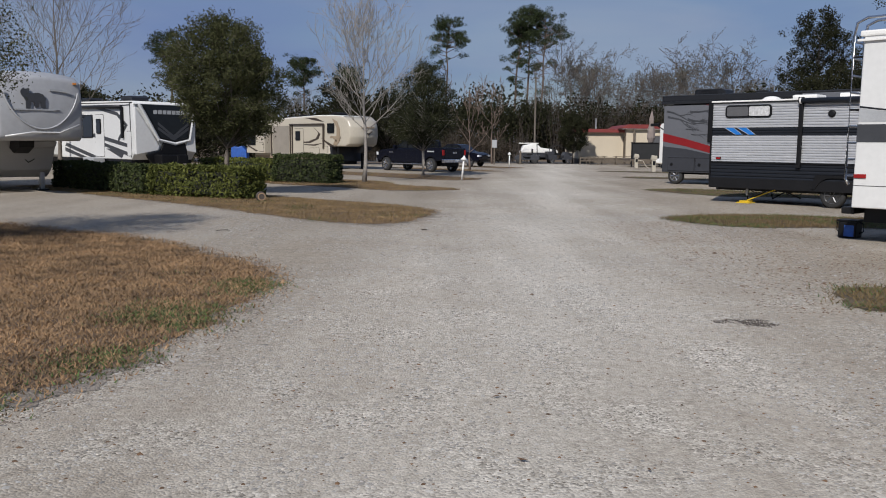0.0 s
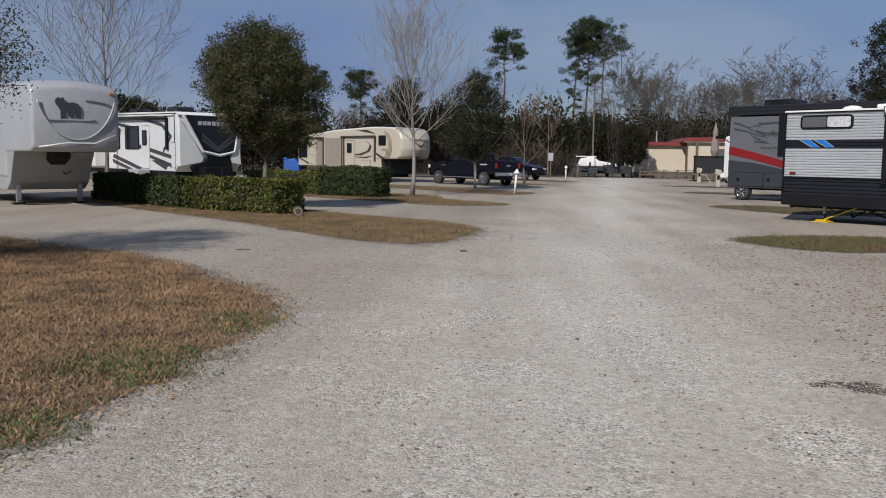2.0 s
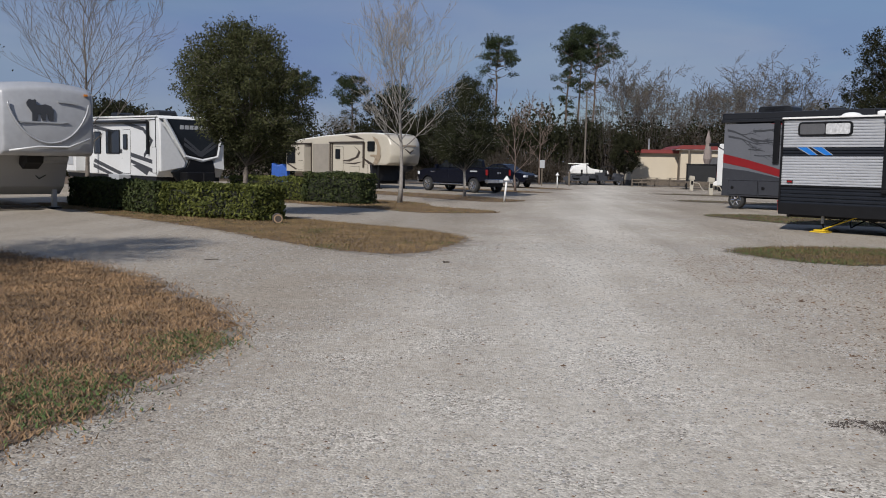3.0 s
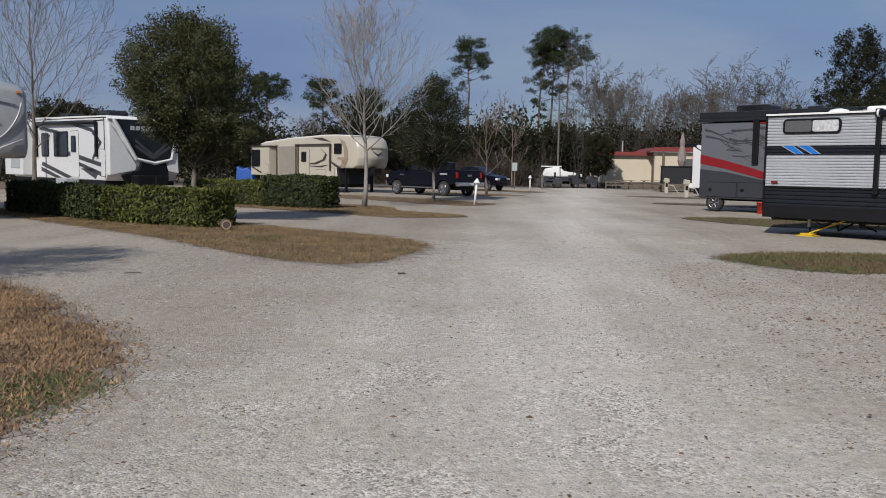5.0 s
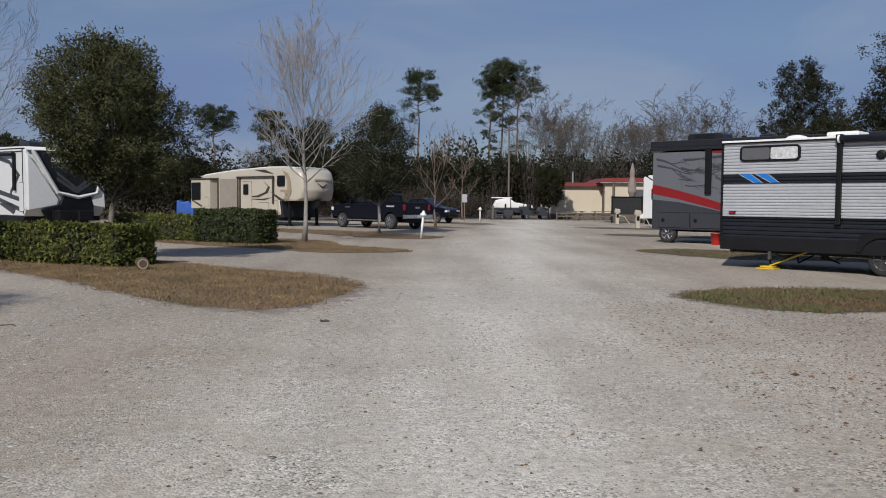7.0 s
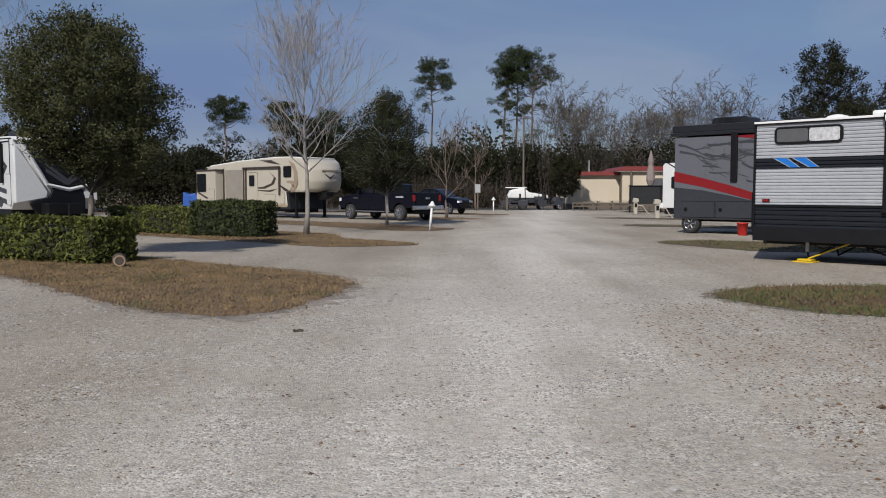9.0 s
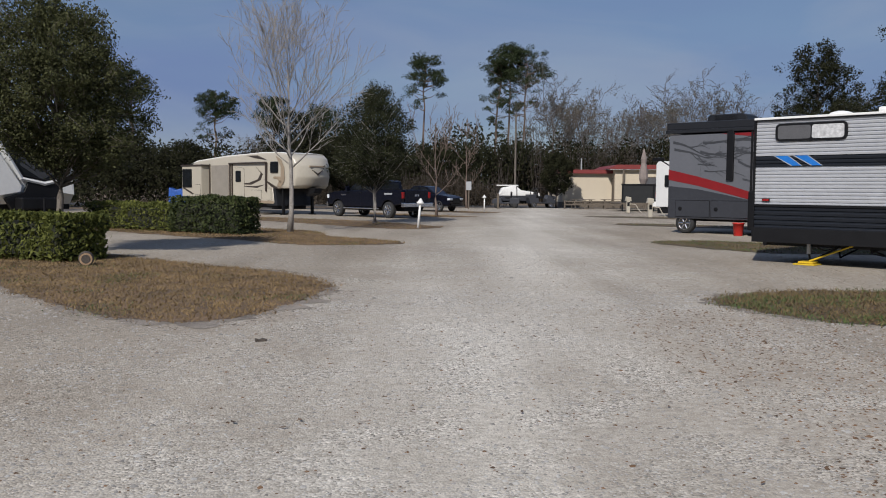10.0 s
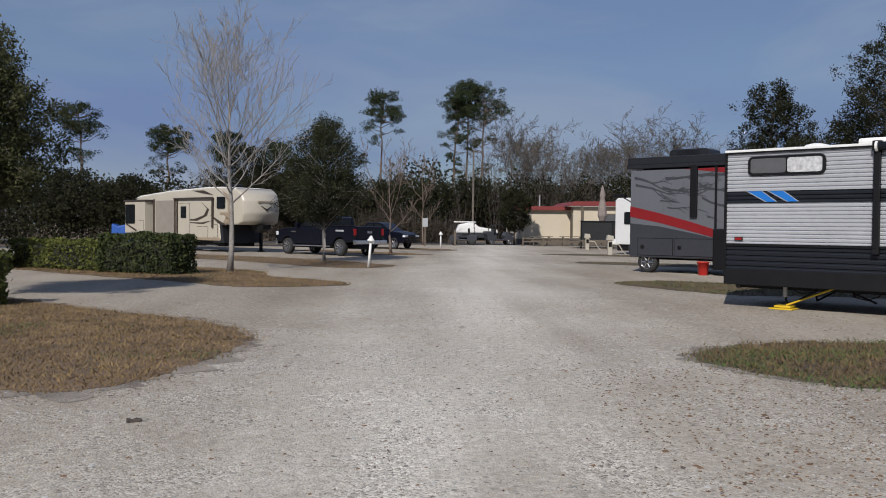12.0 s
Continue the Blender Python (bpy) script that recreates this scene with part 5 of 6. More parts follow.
def fifth_wheel_cream():
    root = thing("fifth_wheel", pose(-6.2, 51.0, 0, 0, 0, SLANT), "cream fifth-wheel camper with brown swooshes and a rounded nose", "fifth wheel", "parked campers")
    W = 2.5
    out = [(-12.0, 0.62), (-2.6, 0.62), (-2.75, 1.48), (-0.9, 1.48), (-0.5, 1.62), (-0.25, 2.1), (-0.3, 2.75), (-0.6, 3.15), (-1.1, 3.36), (-2.2, 3.48), (-4.0, 3.50), (-8.0, 3.38), (-11.3, 3.16), (-12.0, 2.95)]
    shell = prism(out, 0.0, W, 0.12, 4)
    bmesh.ops.subdivide_edges(shell, edges=[e for e in shell.edges if abs(e.verts[0].co.y - e.verts[1].co.y) > 1.5 and max(v.co.x for v in e.verts) > -1.6], cuts=4)
    for v in shell.verts:
        if v.co.x > -1.6 and v.co.z > 1.3:
            q = (v.co.x + 1.6) / 1.3
            v.co.x -= 0.45 * q * abs((v.co.y - W / 2) / (W / 2)) ** 2.5
            v.co.y = W / 2 + (v.co.y - W / 2) * (1 - 0.06 * q)
    part("body", shell, CREAM_GEL, root, "", True)
    part("roof_cap", prism([(-12.2, 3.03), (-11.4, 3.20), (-8, 3.42), (-4, 3.54), (-2.6, 3.52), (-1.3, 3.42), (-1.4, 3.36), (-4, 3.44), (-8, 3.34), (-11.4, 3.12)], 0.1, W - 0.1), WHITE_PAINT, root)
    part("slide_out", box(-12.2, -9.8, -0.55, 0.1, 0.95, 2.82, 0.03), CREAM_GEL, root, "cream slide-out room")
    part("slide_awning", box(-12.3, -9.7, -0.6, 0.05, 2.82, 2.92, 0.02), BROWN_DECAL, root)
    side_window(root, -12.1, -10.95, 1.5, 2.65, 0.08, -0.55)
    hatch(root, -10.55, -9.9, 1.05, 1.7, CREAM_GEL, -0.55)
    decal([(-12.1, 1.45), (-10.9, 1.05), (-10.7, 1.12), (-12.1, 1.55)], BROWN_DECAL, root, "swoosh", -0.55)
    part("screen_panel", box(-9.5, -7.5, -0.03, 0.0, 0.8, 2.86, 0.01), mat("taupe_screen", (0.25, 0.225, 0.19), 0.7, scale=2, var=0.15), root, "taupe recessed panel")
    for x in (-9.72, -7.35, -7.1):
        part("corner_post", box(x, x + 0.1, -0.07, 0.0, 0.75, 2.95, 0.01), BROWN_DECAL, root)
    part("awning_roll", tube([(-7.3, -0.1, 2.94), (-3.3, -0.1, 2.94)], 0.05, 10), BROWN_DECAL, root)
    part("awning_arm", box(-3.45, -3.32, -0.09, -0.01, 1.3, 2.95, 0.01), BROWN_DECAL, root)
    dr = hatch(root, -6.9, -5.75, 0.8, 2.68, CREAM_GEL, 0.0, "entry_door", 0.1)
    side_window(dr, -6.65, -6.1, 1.85, 2.5, 0.06, -0.02)
    side_window(root, -3.0, -2.25, 2.35, 2.98, 0.08, 0.0)
    hatch(root, -5.0, -3.9, 0.75, 1.38, CREAM_GEL, 0.0)
    hatch(root, -3.4, -2.95, 0.8, 1.5, CREAM_GEL, 0.0)
    for pts in ([(-7.0, 1.72), (-5.0, 1.68), (-4.0, 1.95), (-3.8, 2.3), (-4.6, 2.75), (-4.0, 2.35), (-4.3, 2.0), (-5.2, 1.8)], [(-7.0, 1.62), (-4.4, 1.5), (-3.5, 1.7), (-4.6, 1.6)], [(-3.7, 2.0), (-2.9, 1.55), (-2.1, 1.42), (-2.3, 1.52), (-3.2, 1.85)], [(-5.6, 3.38), (-4.3, 3.36), (-3.4, 3.1), (-4.6, 3.22)]):
        decal(pts, BROWN_DECAL, root, "swoosh", 0.0, "dark brown swoosh")
    for pts in ([(-2.5, 3.3), (-1.95, 3.1), (-1.66, 2.6), (-1.66, 1.9), (-2.0, 1.52), (-2.4, 1.6), (-2.0, 2.1), (-2.0, 2.7)], [(-2.6, 2.2), (-2.1, 1.8), (-1.7, 1.7), (-2.2, 2.0)]):
        decal(pts, TAN, root, "swoosh", 0.0, "tan swoosh")
    part("lettering_bar", prism([(-2.7, 2.02), (-1.6, 2.02), (-1.6, 2.14), (-2.7, 2.14)], -0.008, 0.0), TAN, root)
    part("lettering_bar", box(-0.36, -0.27, 0.75, 1.75, 2.66, 2.74), TAN, root)
    part("emblem", frontal([(0.9, 2.5), (1.25, 2.2), (1.6, 2.5), (1.25, 2.32)], -0.33, -0.225), BROWN_DECAL, root)
    part("lower_panel", box(-11.95, -2.7, -0.012, 0.0, 0.62, 0.78, 0.004), TAN, root)
    rooftop_unit(root, -3.3, 0.8, 3.5, BLACK, 0.9, 0.8, 0.22)
    rooftop_unit(root, -7.0, 0.8, 3.4, BLACK, 0.9, 0.8, 0.22)
    part("pin_box", prism([(-1.2, 1.5), (-0.2, 1.5), (-0.25, 1.25), (-0.9, 1.05), (-1.2, 1.2)], 1.0, 1.5, 0.02), BLACK_METAL, root)
    part("front_lower", prism([(-3.4, 0.5), (-2.4, 0.5), (-2.6, 1.5), (-3.4, 1.5)], 0.02, W - 0.02, 0.02), CHARCOAL, root, "charcoal front lower panel")
    for y in (0.2, W - 0.34):
        leg = part("landing_leg", box(-2.2, -2.06, y, y + 0.14, 0.05, 1.5, 0.01), BLACK_METAL, root)
        part("foot", box(-2.3, -1.96, y - 0.08, y + 0.22, 0.0, 0.05, 0.005), BLACK_METAL, leg)
    for x in (-6.9, -5.9):
        wheel(root, x, 0.06, 0.38, 0.24)
    part("chassis", box(-12, -2.7, 0.3, W - 0.3, 0.3, 0.64), BLACK_METAL, root)
    st = part("steps", box(-3.6, -2.9, -0.5, 0.0, 0.12, 0.16, 0.005), STEEL, root)
    part("step_tread", box(-3.6, -2.9, -0.3, 0.0, 0.34, 0.38, 0.005), STEEL, st)


def pickup():
    root = thing("pickup_truck", pose(-4.3, 51.2, 0, 0, 0, SLANT), "dark navy crew-cab pickup truck parked on gravel", "pickup truck", "parked cars")
    W = 2.0
    lower = [(-0.88, 0.62), (-0.92, 0.9), (-0.84, 1.22), (-0.35, 1.33), (0.75, 1.40), (3.15, 1.42), (3.2, 1.46), (5.2, 1.46), (5.24, 1.1), (5.2, 0.72), (4.75, 0.66)]
    lower += [(4.15 + 0.5 * math.cos(a), 0.42 + 0.5 * math.sin(a)) for a in np.linspace(0.45, math.pi - 0.45, 9)]
    lower += [(3.6, 0.55), (0.6, 0.55)]
    lower += [(0.0 + 0.5 * math.cos(a), 0.42 + 0.5 * math.sin(a)) for a in np.linspace(0.4, math.pi - 0.45, 9)]
    part("body", prism(lower, 0.0, W, 0.05, 3), NAVY, root)
    cab = part("cab", prism([(0.72, 1.38), (1.55, 1.88), (1.85, 1.94), (2.9, 1.94), (3.1, 1.88), (3.2, 1.42)], 0.12, W - 0.12, 0.06, 3), NAVY, root)
    part("windshield", prism([(0.84, 1.44), (1.52, 1.86), (1.60, 1.86), (0.98, 1.44)], 0.22, W - 0.22), GLASS, cab, "dark windshield")
    for x0, x1, xt0, xt1 in ((1.05, 1.95, 1.62, 1.95), (2.05, 2.8, 2.05, 2.75)):
        part("side_window", prism([(x0, 1.45), (x1, 1.45), (xt1, 1.84), (xt0, 1.84)], 0.10, 0.13), GLASS, cab)
    part("rear_window", box(3.12, 3.2, 0.4, W - 0.4, 1.5, 1.8), GLASS, cab)
    part("cab_light", box(1.8, 2.2, 0.9, 1.3, 1.95, 1.98, 0.01), WHITE_PAINT, cab)
    part("bed_rail", box(3.25, 5.2, -0.005, 0.12, 1.46, 1.5, 0.01), BLACK, root)
    part("tailgate", box(5.2, 5.26, 0.2, W - 0.2, 0.82, 1.44, 0.02), NAVY, root)
    part("badge", box(5.26, 5.27, 0.85, 1.0, 1.12, 1.22), CHROME, root)
    part("badge", box(5.26, 5.27, 1.05, 1.15, 1.12, 1.22), CHROME, root)
    for y in (0.02, W - 0.18):
        part("tail_light", box(5.14, 5.275, y - 0.015, y + 0.13, 1.02, 1.34, 0.02), RED_LENS, root, "red tail light")
    bp = part("rear_bumper", box(5.2, 5.42, -0.02, W + 0.02, 0.58, 0.80, 0.03), CHROME, root, "chrome rear bumper")
    part("number_plate", box(5.42, 5.43, 0.85, 1.15, 0.62, 0.76), WHITE_PAINT, bp)
    part("front_bumper", box(-1.02, -0.82, 0.0, W, 0.5, 0.78, 0.04), CHROME, root)
    part("headlight", box(-0.93, -0.72, -0.01, 0.3, 0.98, 1.18, 0.03), CLEAR_LENS, root)
    part("running_board", box(0.6, 3.55, -0.08, 0.1, 0.44, 0.50, 0.015), CHROME, root, "bright running board")
    for x in (1.98, 2.95):
        part("door_handle", box(x - 0.22, x - 0.04, -0.025, 0.0, 1.2, 1.24, 0.008), NAVY, root)
        part("door_seam", box(x, x + 0.008, -0.003, 0.01, 0.6, 1.4), BLACK, root)
    mr = part("mirror", box(0.95, 1.1, -0.22, 0.0, 1.38, 1.6, 0.02), NAVY, root)
    part("badge", box(0.35, 0.75, -0.01, 0.0, 1.14, 1.2), CHROME, root)
    part("badge", box(3.9, 4.5, -0.01, 0.0, 1.2, 1.28), LIGHT_DECAL, root)
    for x in (0.0, 4.15):
        wheel(root, x, -0.02, 0.42, 0.28, CHROME, 8)
        w = wheel(root, x, W - 0.26, 0.42, 0.28, CHROME, 8)
    part("chassis", box(-0.6, 5.0, 0.4, W - 0.4, 0.36, 0.6), BLACK_METAL, root)
    return root


def sedan():
    root = thing("sedan_car", pose(1.28, 61.3, 0, 0, 0, -30) @ Matrix.Diagonal((0.88, 1.02, 1.17, 1)), "dark blue sedan with bright headlights parked by a lawn strip", "car", "parked cars")
    W = 1.82
    body = [(0.85, 0.35), (0.95, 0.55), (0.88, 0.80), (0.5, 0.92), (-0.35, 1.0), (-3.2, 1.05), (-3.75, 1.02), (-3.85, 0.7), (-3.75, 0.35)]
    part("body", prism(body, 0.0, W, 0.08, 3), NAVY, root)
    cab = part("cabin", prism([(-0.3, 0.98), (-1.15, 1.42), (-1.6, 1.47), (-2.3, 1.45), (-3.2, 1.04)], 0.12, W - 0.12, 0.06, 3), NAVY, root)
    part("windshield", prism([(-0.42, 1.04), (-1.12, 1.4), (-1.2, 1.36), (-0.6, 1.02)], 0.2, W - 0.2), GLASS, cab)
    part("side_window", prism([(-0.75, 1.06), (-1.3, 1.38), (-1.75, 1.40), (-1.75, 1.06)], 0.1, 0.13), GLASS, cab)
    part("side_window", prism([(-1.85, 1.06), (-1.85, 1.40), (-2.25, 1.38), (-2.8, 1.08)], 0.1, 0.13), GLASS, cab)
    for y in (-0.01, W - 0.4):
        part("headlight", box(0.72, 0.93, y, y + 0.41, 0.66, 0.78, 0.02), CLEAR_LENS, root, "clear headlight")
    part("grille", box(0.9, 0.96, 0.45, W - 0.45, 0.5, 0.74, 0.015), BLACK, root)
    part("bumper_intake", box(0.88, 0.95, 0.2, W - 0.2, 0.34, 0.46, 0.015), BLACK, root)
    for x in (0.0, -2.85):
        wheel(root, x, -0.01, 0.33, 0.21, CHROME, 5)
        wheel(root, x, W - 0.2, 0.33, 0.21, CHROME, 5)


def golf_cart(m, tone, label, roofed):
    root = thing("golf_cart", m, label, "golf cart", "carts")
    part("body", prism([(-1.1, 0.35), (1.1, 0.35), (1.15, 0.62), (0.9, 0.78), (0.35, 0.8), (0.3, 0.45), (-0.3, 0.45), (-0.35, 0.82), (-1.15, 0.82)], 0.0, 1.2, 0.04), tone, root)
    part("seat", box(-0.45, 0.05, 0.05, 1.15, 0.78, 0.95, 0.05), BLACK, root)
    part("seat_back", box(-0.5, -0.38, 0.05, 1.15, 0.95, 1.35, 0.04), BLACK, root)
    for x in (-0.75, 0.75):
        for y in (-0.02, 1.02):
            wheel(root, x, y, 0.24, 0.2, CHROME, 5)
    if roofed:
        part("roof", box(-1.0, 0.75, -0.05, 1.25, 1.82, 1.90, 0.03), WHITE_PAINT, root, "white canopy")
        for x, y in ((-0.9, 0.03), (-0.9, 1.17), (0.68, 0.03), (0.68, 1.17)):
            part("roof_post", tube([(x, y, 0.75), (x * 0.95, y, 1.84)], 0.02, 6), BLACK_METAL, root)
    else:
        for y in (0.06, 1.14):
            part("roll_bar", tube([(1.0, y, 0.75), (0.45, y, 1.45), (0.1, y, 1.65), (-0.5, y, 1.65), (-0.75, y, 1.4), (-0.8, y, 0.8)], 0.035, 6), BLACK_METAL, root)
        part("bonnet", prism([(0.35, 0.75), (1.15, 0.72), (1.2, 0.95), (0.5, 1.08)], 0.05, 1.15, 0.04), tone, root)
        part("cargo_box", box(-1.2, -0.55, 0.0, 1.2, 0.82, 1.12, 0.03), tone, root)
    return root


travel_trailer()
motorhome()
red_bucket()
fifth_wheel_right()
fifth_wheel_left()
toy_hauler()
fifth_wheel_cream()
pickup()
sedan()
golf_cart(pose(7.0, 76.0, 0.0, 0, 0, 172), MID_GREY, "grey golf cart with a white canopy on the road edge", True)
golf_cart(pose(10.1, 76.6, 0.0, 0, 0, 8), MID_GREY, "grey utility buggy with a roll bar on the road edge", False)


def white_boat():
    root = thing("covered_boat", pose(8.2, 78.6, 0) @ Matrix.Diagonal((0.72, 0.8, 0.95, 1)), "white covered boat on a trailer behind golf carts", "boat")
    part("cover", prism([(-2.4, 1.0), (-1.9, 1.75), (-0.3, 2.0), (0.4, 1.55), (2.6, 1.3), (2.7, 1.0)], 0, 1.8, 0.12), WHITE_PAINT, root, "white boat cover", True)
    part("hull", prism([(-2.3, 0.55), (2.0, 0.55), (2.7, 1.02), (-2.4, 1.02)], 0.1, 1.7, 0.08), MID_GREY, root)
    part("trailer_frame", box(-2.2, 2.6, 0.4, 1.4, 0.4, 0.55, 0.01), BLACK_METAL, root)
    wheel(root, -0.6, 0.0, 0.3, 0.2)
    wheel(root, -0.6, 1.6, 0.3, 0.2)


white_boat()


def white_camper():
    root = thing("camper_van", pose(13.9, 54.6, 0, 0, 0, SLANT), "white camper van with its front beyond a motorhome", "camper van", "parked campers")
    part("body", prism([(0.0, 0.55), (6.5, 0.55), (6.5, 3.2), (0.15, 3.2), (0.0, 3.05)], 0.0, 2.3, 0.06), WHITE_GEL, root)
    part("rear_window", frontal([(0.4, 1.9), (1.9, 1.9), (1.9, 2.5), (0.4, 2.5)], -0.02, 0.02), GLASS, root)
    side_window(root, 0.6, 1.4, 1.7, 2.4, 0.08)
    part("bumper", box(-0.25, 0.1, 0.0, 2.3, 0.55, 0.85, 0.05), WHITE_PAINT, root)
    # plain black box standing in for the shadow under the floor
    part("shadow_skirt", box(0.1, 6.4, 0.1, 2.2, 0.2, 0.56), BLACK_METAL, root)
    for x in (1.2, 4.8):
        wheel(root, x, 0.0, 0.36, 0.24)
    part("tail_light", box(-0.03, 0.02, 0.05, 0.2, 1.1, 1.45, 0.01), RED_LENS, root)


white_camper()


# ---- mobile home, deck and park furniture ----
def mobile_home():
    root = thing("mobile_home", pose(12.2, 80.0, 0), "low beige mobile home with red roof edge among trees", "house")
    part("wall", box(0, 5.6, 0, 9, 0.45, 3.0), BEIGE_WALL, root, "beige board siding")
    part("skirting", box(0.03, 5.57, 0.03, 9, -0.03, 0.45), OLD_WOOD, root, "weathered skirting")
    part("porch_wall", box(4.4, 11.0, -1.2, 6, 0.45, 3.35), BEIGE_WALL, root, "beige porch wall")
    part("porch_skirting", box(4.43, 10.97, -1.17, 6, -0.03, 0.45), OLD_WOOD, root)
    part("roof", box(-0.35, 5.9, -0.35, 9.3, 3.0, 3.12, 0.02), WHITE_PAINT, root)
    part("fascia", box(-0.37, 4.4, -0.40, -0.34, 2.96, 3.30, 0.01), RED_ROOF, root, "red metal fascia")
    part("fascia", box(-0.42, -0.37, -0.4, 9.3, 2.96, 3.30, 0.01), RED_ROOF, root, "red metal fascia")
    part("porch_roof", prism([(3.7, 3.34), (4.5, 3.72), (11.4, 3.72), (11.6, 3.34)], -1.65, 6.2), RED_ROOF, root, "red porch roof")
    part("porch_soffit", box(3.9, 11.4, -1.6, 6, 3.28, 3.34), WHITE_PAINT, root)
    w = part("window", box(6.9, 8.3, -1.26, -1.2, 1.8, 2.7, 0.01), OLD_WOOD, root)
    part("pane", box(7.0, 8.2, -1.28, -1.25, 1.88, 2.62), CURTAIN, w)
    part("post", box(5.0, 5.14, -1.6, -1.46, -0.03, 3.3), OLD_WOOD, root)
    w2 = part("window", box(-0.06, 0.0, 1.5, 2.9, 1.3, 2.5, 0.01), WHITE_PAINT, root)
    part("pane", box(-0.08, -0.05, 1.6, 2.8, 1.4, 2.4), GLASS, w2)
    dr = part("door", box(4.34, 4.4, -1.0, -0.2, 0.5, 2.6, 0.01), OLD_WOOD, root)
    st = part("stovepipe", tube([(2.2, 3, 3.1), (2.2, 3, 4.4)], 0.07, 8), STEEL, root)


mobile_home()


def deck():
    root = thing("deck", pose(14.5, 66.5, 0), "raised deck with a black screened railing", "deck")
    part("floor", box(0, 7, 0, 4, 0.5, 0.62, 0.01), OLD_WOOD, root)
    for x in (0.05, 2.3, 4.6, 6.8):
        part("post", box(x, x + 0.1, 0.02, 0.12, -0.03, 2.0), BLACK_METAL, root)
    for x0, x1 in ((0.15, 2.3), (2.4, 4.6), (4.7, 6.8)):
        part("screen", box(x0, x1, 0.05, 0.075, 0.6, 1.9), CANVAS, root, "black mesh screen")
    part("top_rail", box(0, 7, 0.0, 0.14, 1.9, 1.98, 0.01), BLACK_METAL, root)
    um = thing("patio_umbrella", pose(16.35, 67.6, 0.62), "closed taupe patio umbrella on a deck", "umbrella")
    part("pole", tube([(0, 0, 0), (0, 0, 3.7)], 0.03, 8), STEEL, um)
    part("canopy", lathe([(0.04, 1.15), (0.22, 1.4), (0.34, 1.75), (0.30, 2.3), (0.18, 2.9), (0.22, 3.2), (0.1, 3.7), (0.03, 3.95)], 10), UMBRELLA, um, "folded taupe canvas")
    part("base", lathe([(0.3, 0.0), (0.28, 0.08), (0.05, 0.12)], 16), BLACK_METAL, um)
    for k in range(2):
        ch = thing("patio_chair", pose(15.5 + 1.8 * k, 67.0, 0.62, 0, 0, 20 - 50 * k), "black metal patio chair on a deck", "chair", "patio chairs")
        part("seat", box(-0.25, 0.25, -0.25, 0.25, 0.42, 0.46, 0.01), BLACK_METAL, ch)
        part("backrest", box(-0.25, 0.25, 0.22, 0.26, 0.46, 1.25, 0.01), BLACK_METAL, ch)
        for x in (-0.22, 0.22):
            for y in (-0.22, 0.22):
                part("leg", tube([(x, y, 0), (x, y, 0.43)], 0.015, 6), BLACK_METAL, ch)


deck()


def picnic_table(m):
    root = thing("picnic_table", m, "weathered wooden picnic table on leafy ground", "picnic table", "picnic tables")
    for k in range(5):
        part("plank", box(-0.95, 0.95, -0.37 + 0.15 * k, -0.23 + 0.15 * k, 0.73, 0.77, 0.005), OLD_WOOD, root)
    for y in (-0.75, 0.6):
        part("bench", box(-0.95, 0.95, y, y + 0.26, 0.43, 0.47, 0.005), OLD_WOOD, root)
    for x in (-0.7, 0.7):
        part("leg", tube([(x, -0.7, 0.0), (x, -0.2, 0.73)], 0.04, 4), OLD_WOOD, root)
        part("leg", tube([(x, 0.7, 0.0), (x, 0.2, 0.73)], 0.04, 4), OLD_WOOD, root)
        part("crossbar", box(x - 0.03, x + 0.03, -0.75, 0.8, 0.36, 0.43), OLD_WOOD, root)
    return root


table = picnic_table(pose(13.0, 74.2, 0, 0, 0, 5))
for x, y, a in ((15.6, 74.6, -4), (18.2, 73.5, 10)):
    copy_thing(table, pose(x, y, 0, 0, 0, a))
fence = thing("low_fence", pose(11.3, 72.6, 0), "low weathered rail fence along the lot edge", "fence")
for k in range(6):
    part("post", box(1.6 * k, 1.6 * k + 0.1, 0, 0.1, -0.03, 0.7, 0.01), OLD_WOOD, fence)
    if k < 5:
        for z in (0.3, 0.55):
            part("rail", box(1.6 * k + 0.1, 1.6 * k + 1.6, 0.03, 0.07, z, z + 0.11, 0.005), OLD_WOOD, fence)


def hookup(x, y):
    root = thing("utility_pedestal", pose(x, y, 0), "cream utility pedestal with hoses beside a camping pad", "utility post", "hook-ups")
    part("post", box(-0.12, 0.12, -0.12, 0.12, 0.0, 0.85, 0.03), CREAM_GEL, root)
    part("hood", prism([(-0.2, 0.8), (0.2, 0.8), (0.17, 1.05), (-0.14, 1.1)], -0.16, 0.16, 0.03), CREAM_GEL, root)
    part("socket_panel", box(-0.08, 0.08, -0.135, -0.118, 0.45, 0.72), BLACK, root)
    part("hose", tube([(0.14, -0.05, 0.6), (0.5, -0.1, 0.55), (0.7, -0.1, 0.2), (0.9, -0.1, 0.02)], 0.03, 6), CREAM_GEL, root)


hookup(14.1, 62.5)
hookup(13.1, 52.6)


def site_post(x, y, h, lean=0.0):
    root = thing("site_post", pose(x, y, 0, 0, lean, 0), "white site-marker post with a flared cap at a lawn tip", "post", "site posts")
    part("post", tube([(0, 0, -0.02), (0, 0, h * 0.84)], [0.05, 0.042], 12), WHITE_PAINT, root, "", True)
    part("cap", lathe([(0.05, h * 0.80), (0.13, h * 0.82), (0.14, h * 0.86), (0.09, h * 0.90), (0.06, h * 0.95), (0.02, h)], 14), WHITE_PAINT, root, "", True)


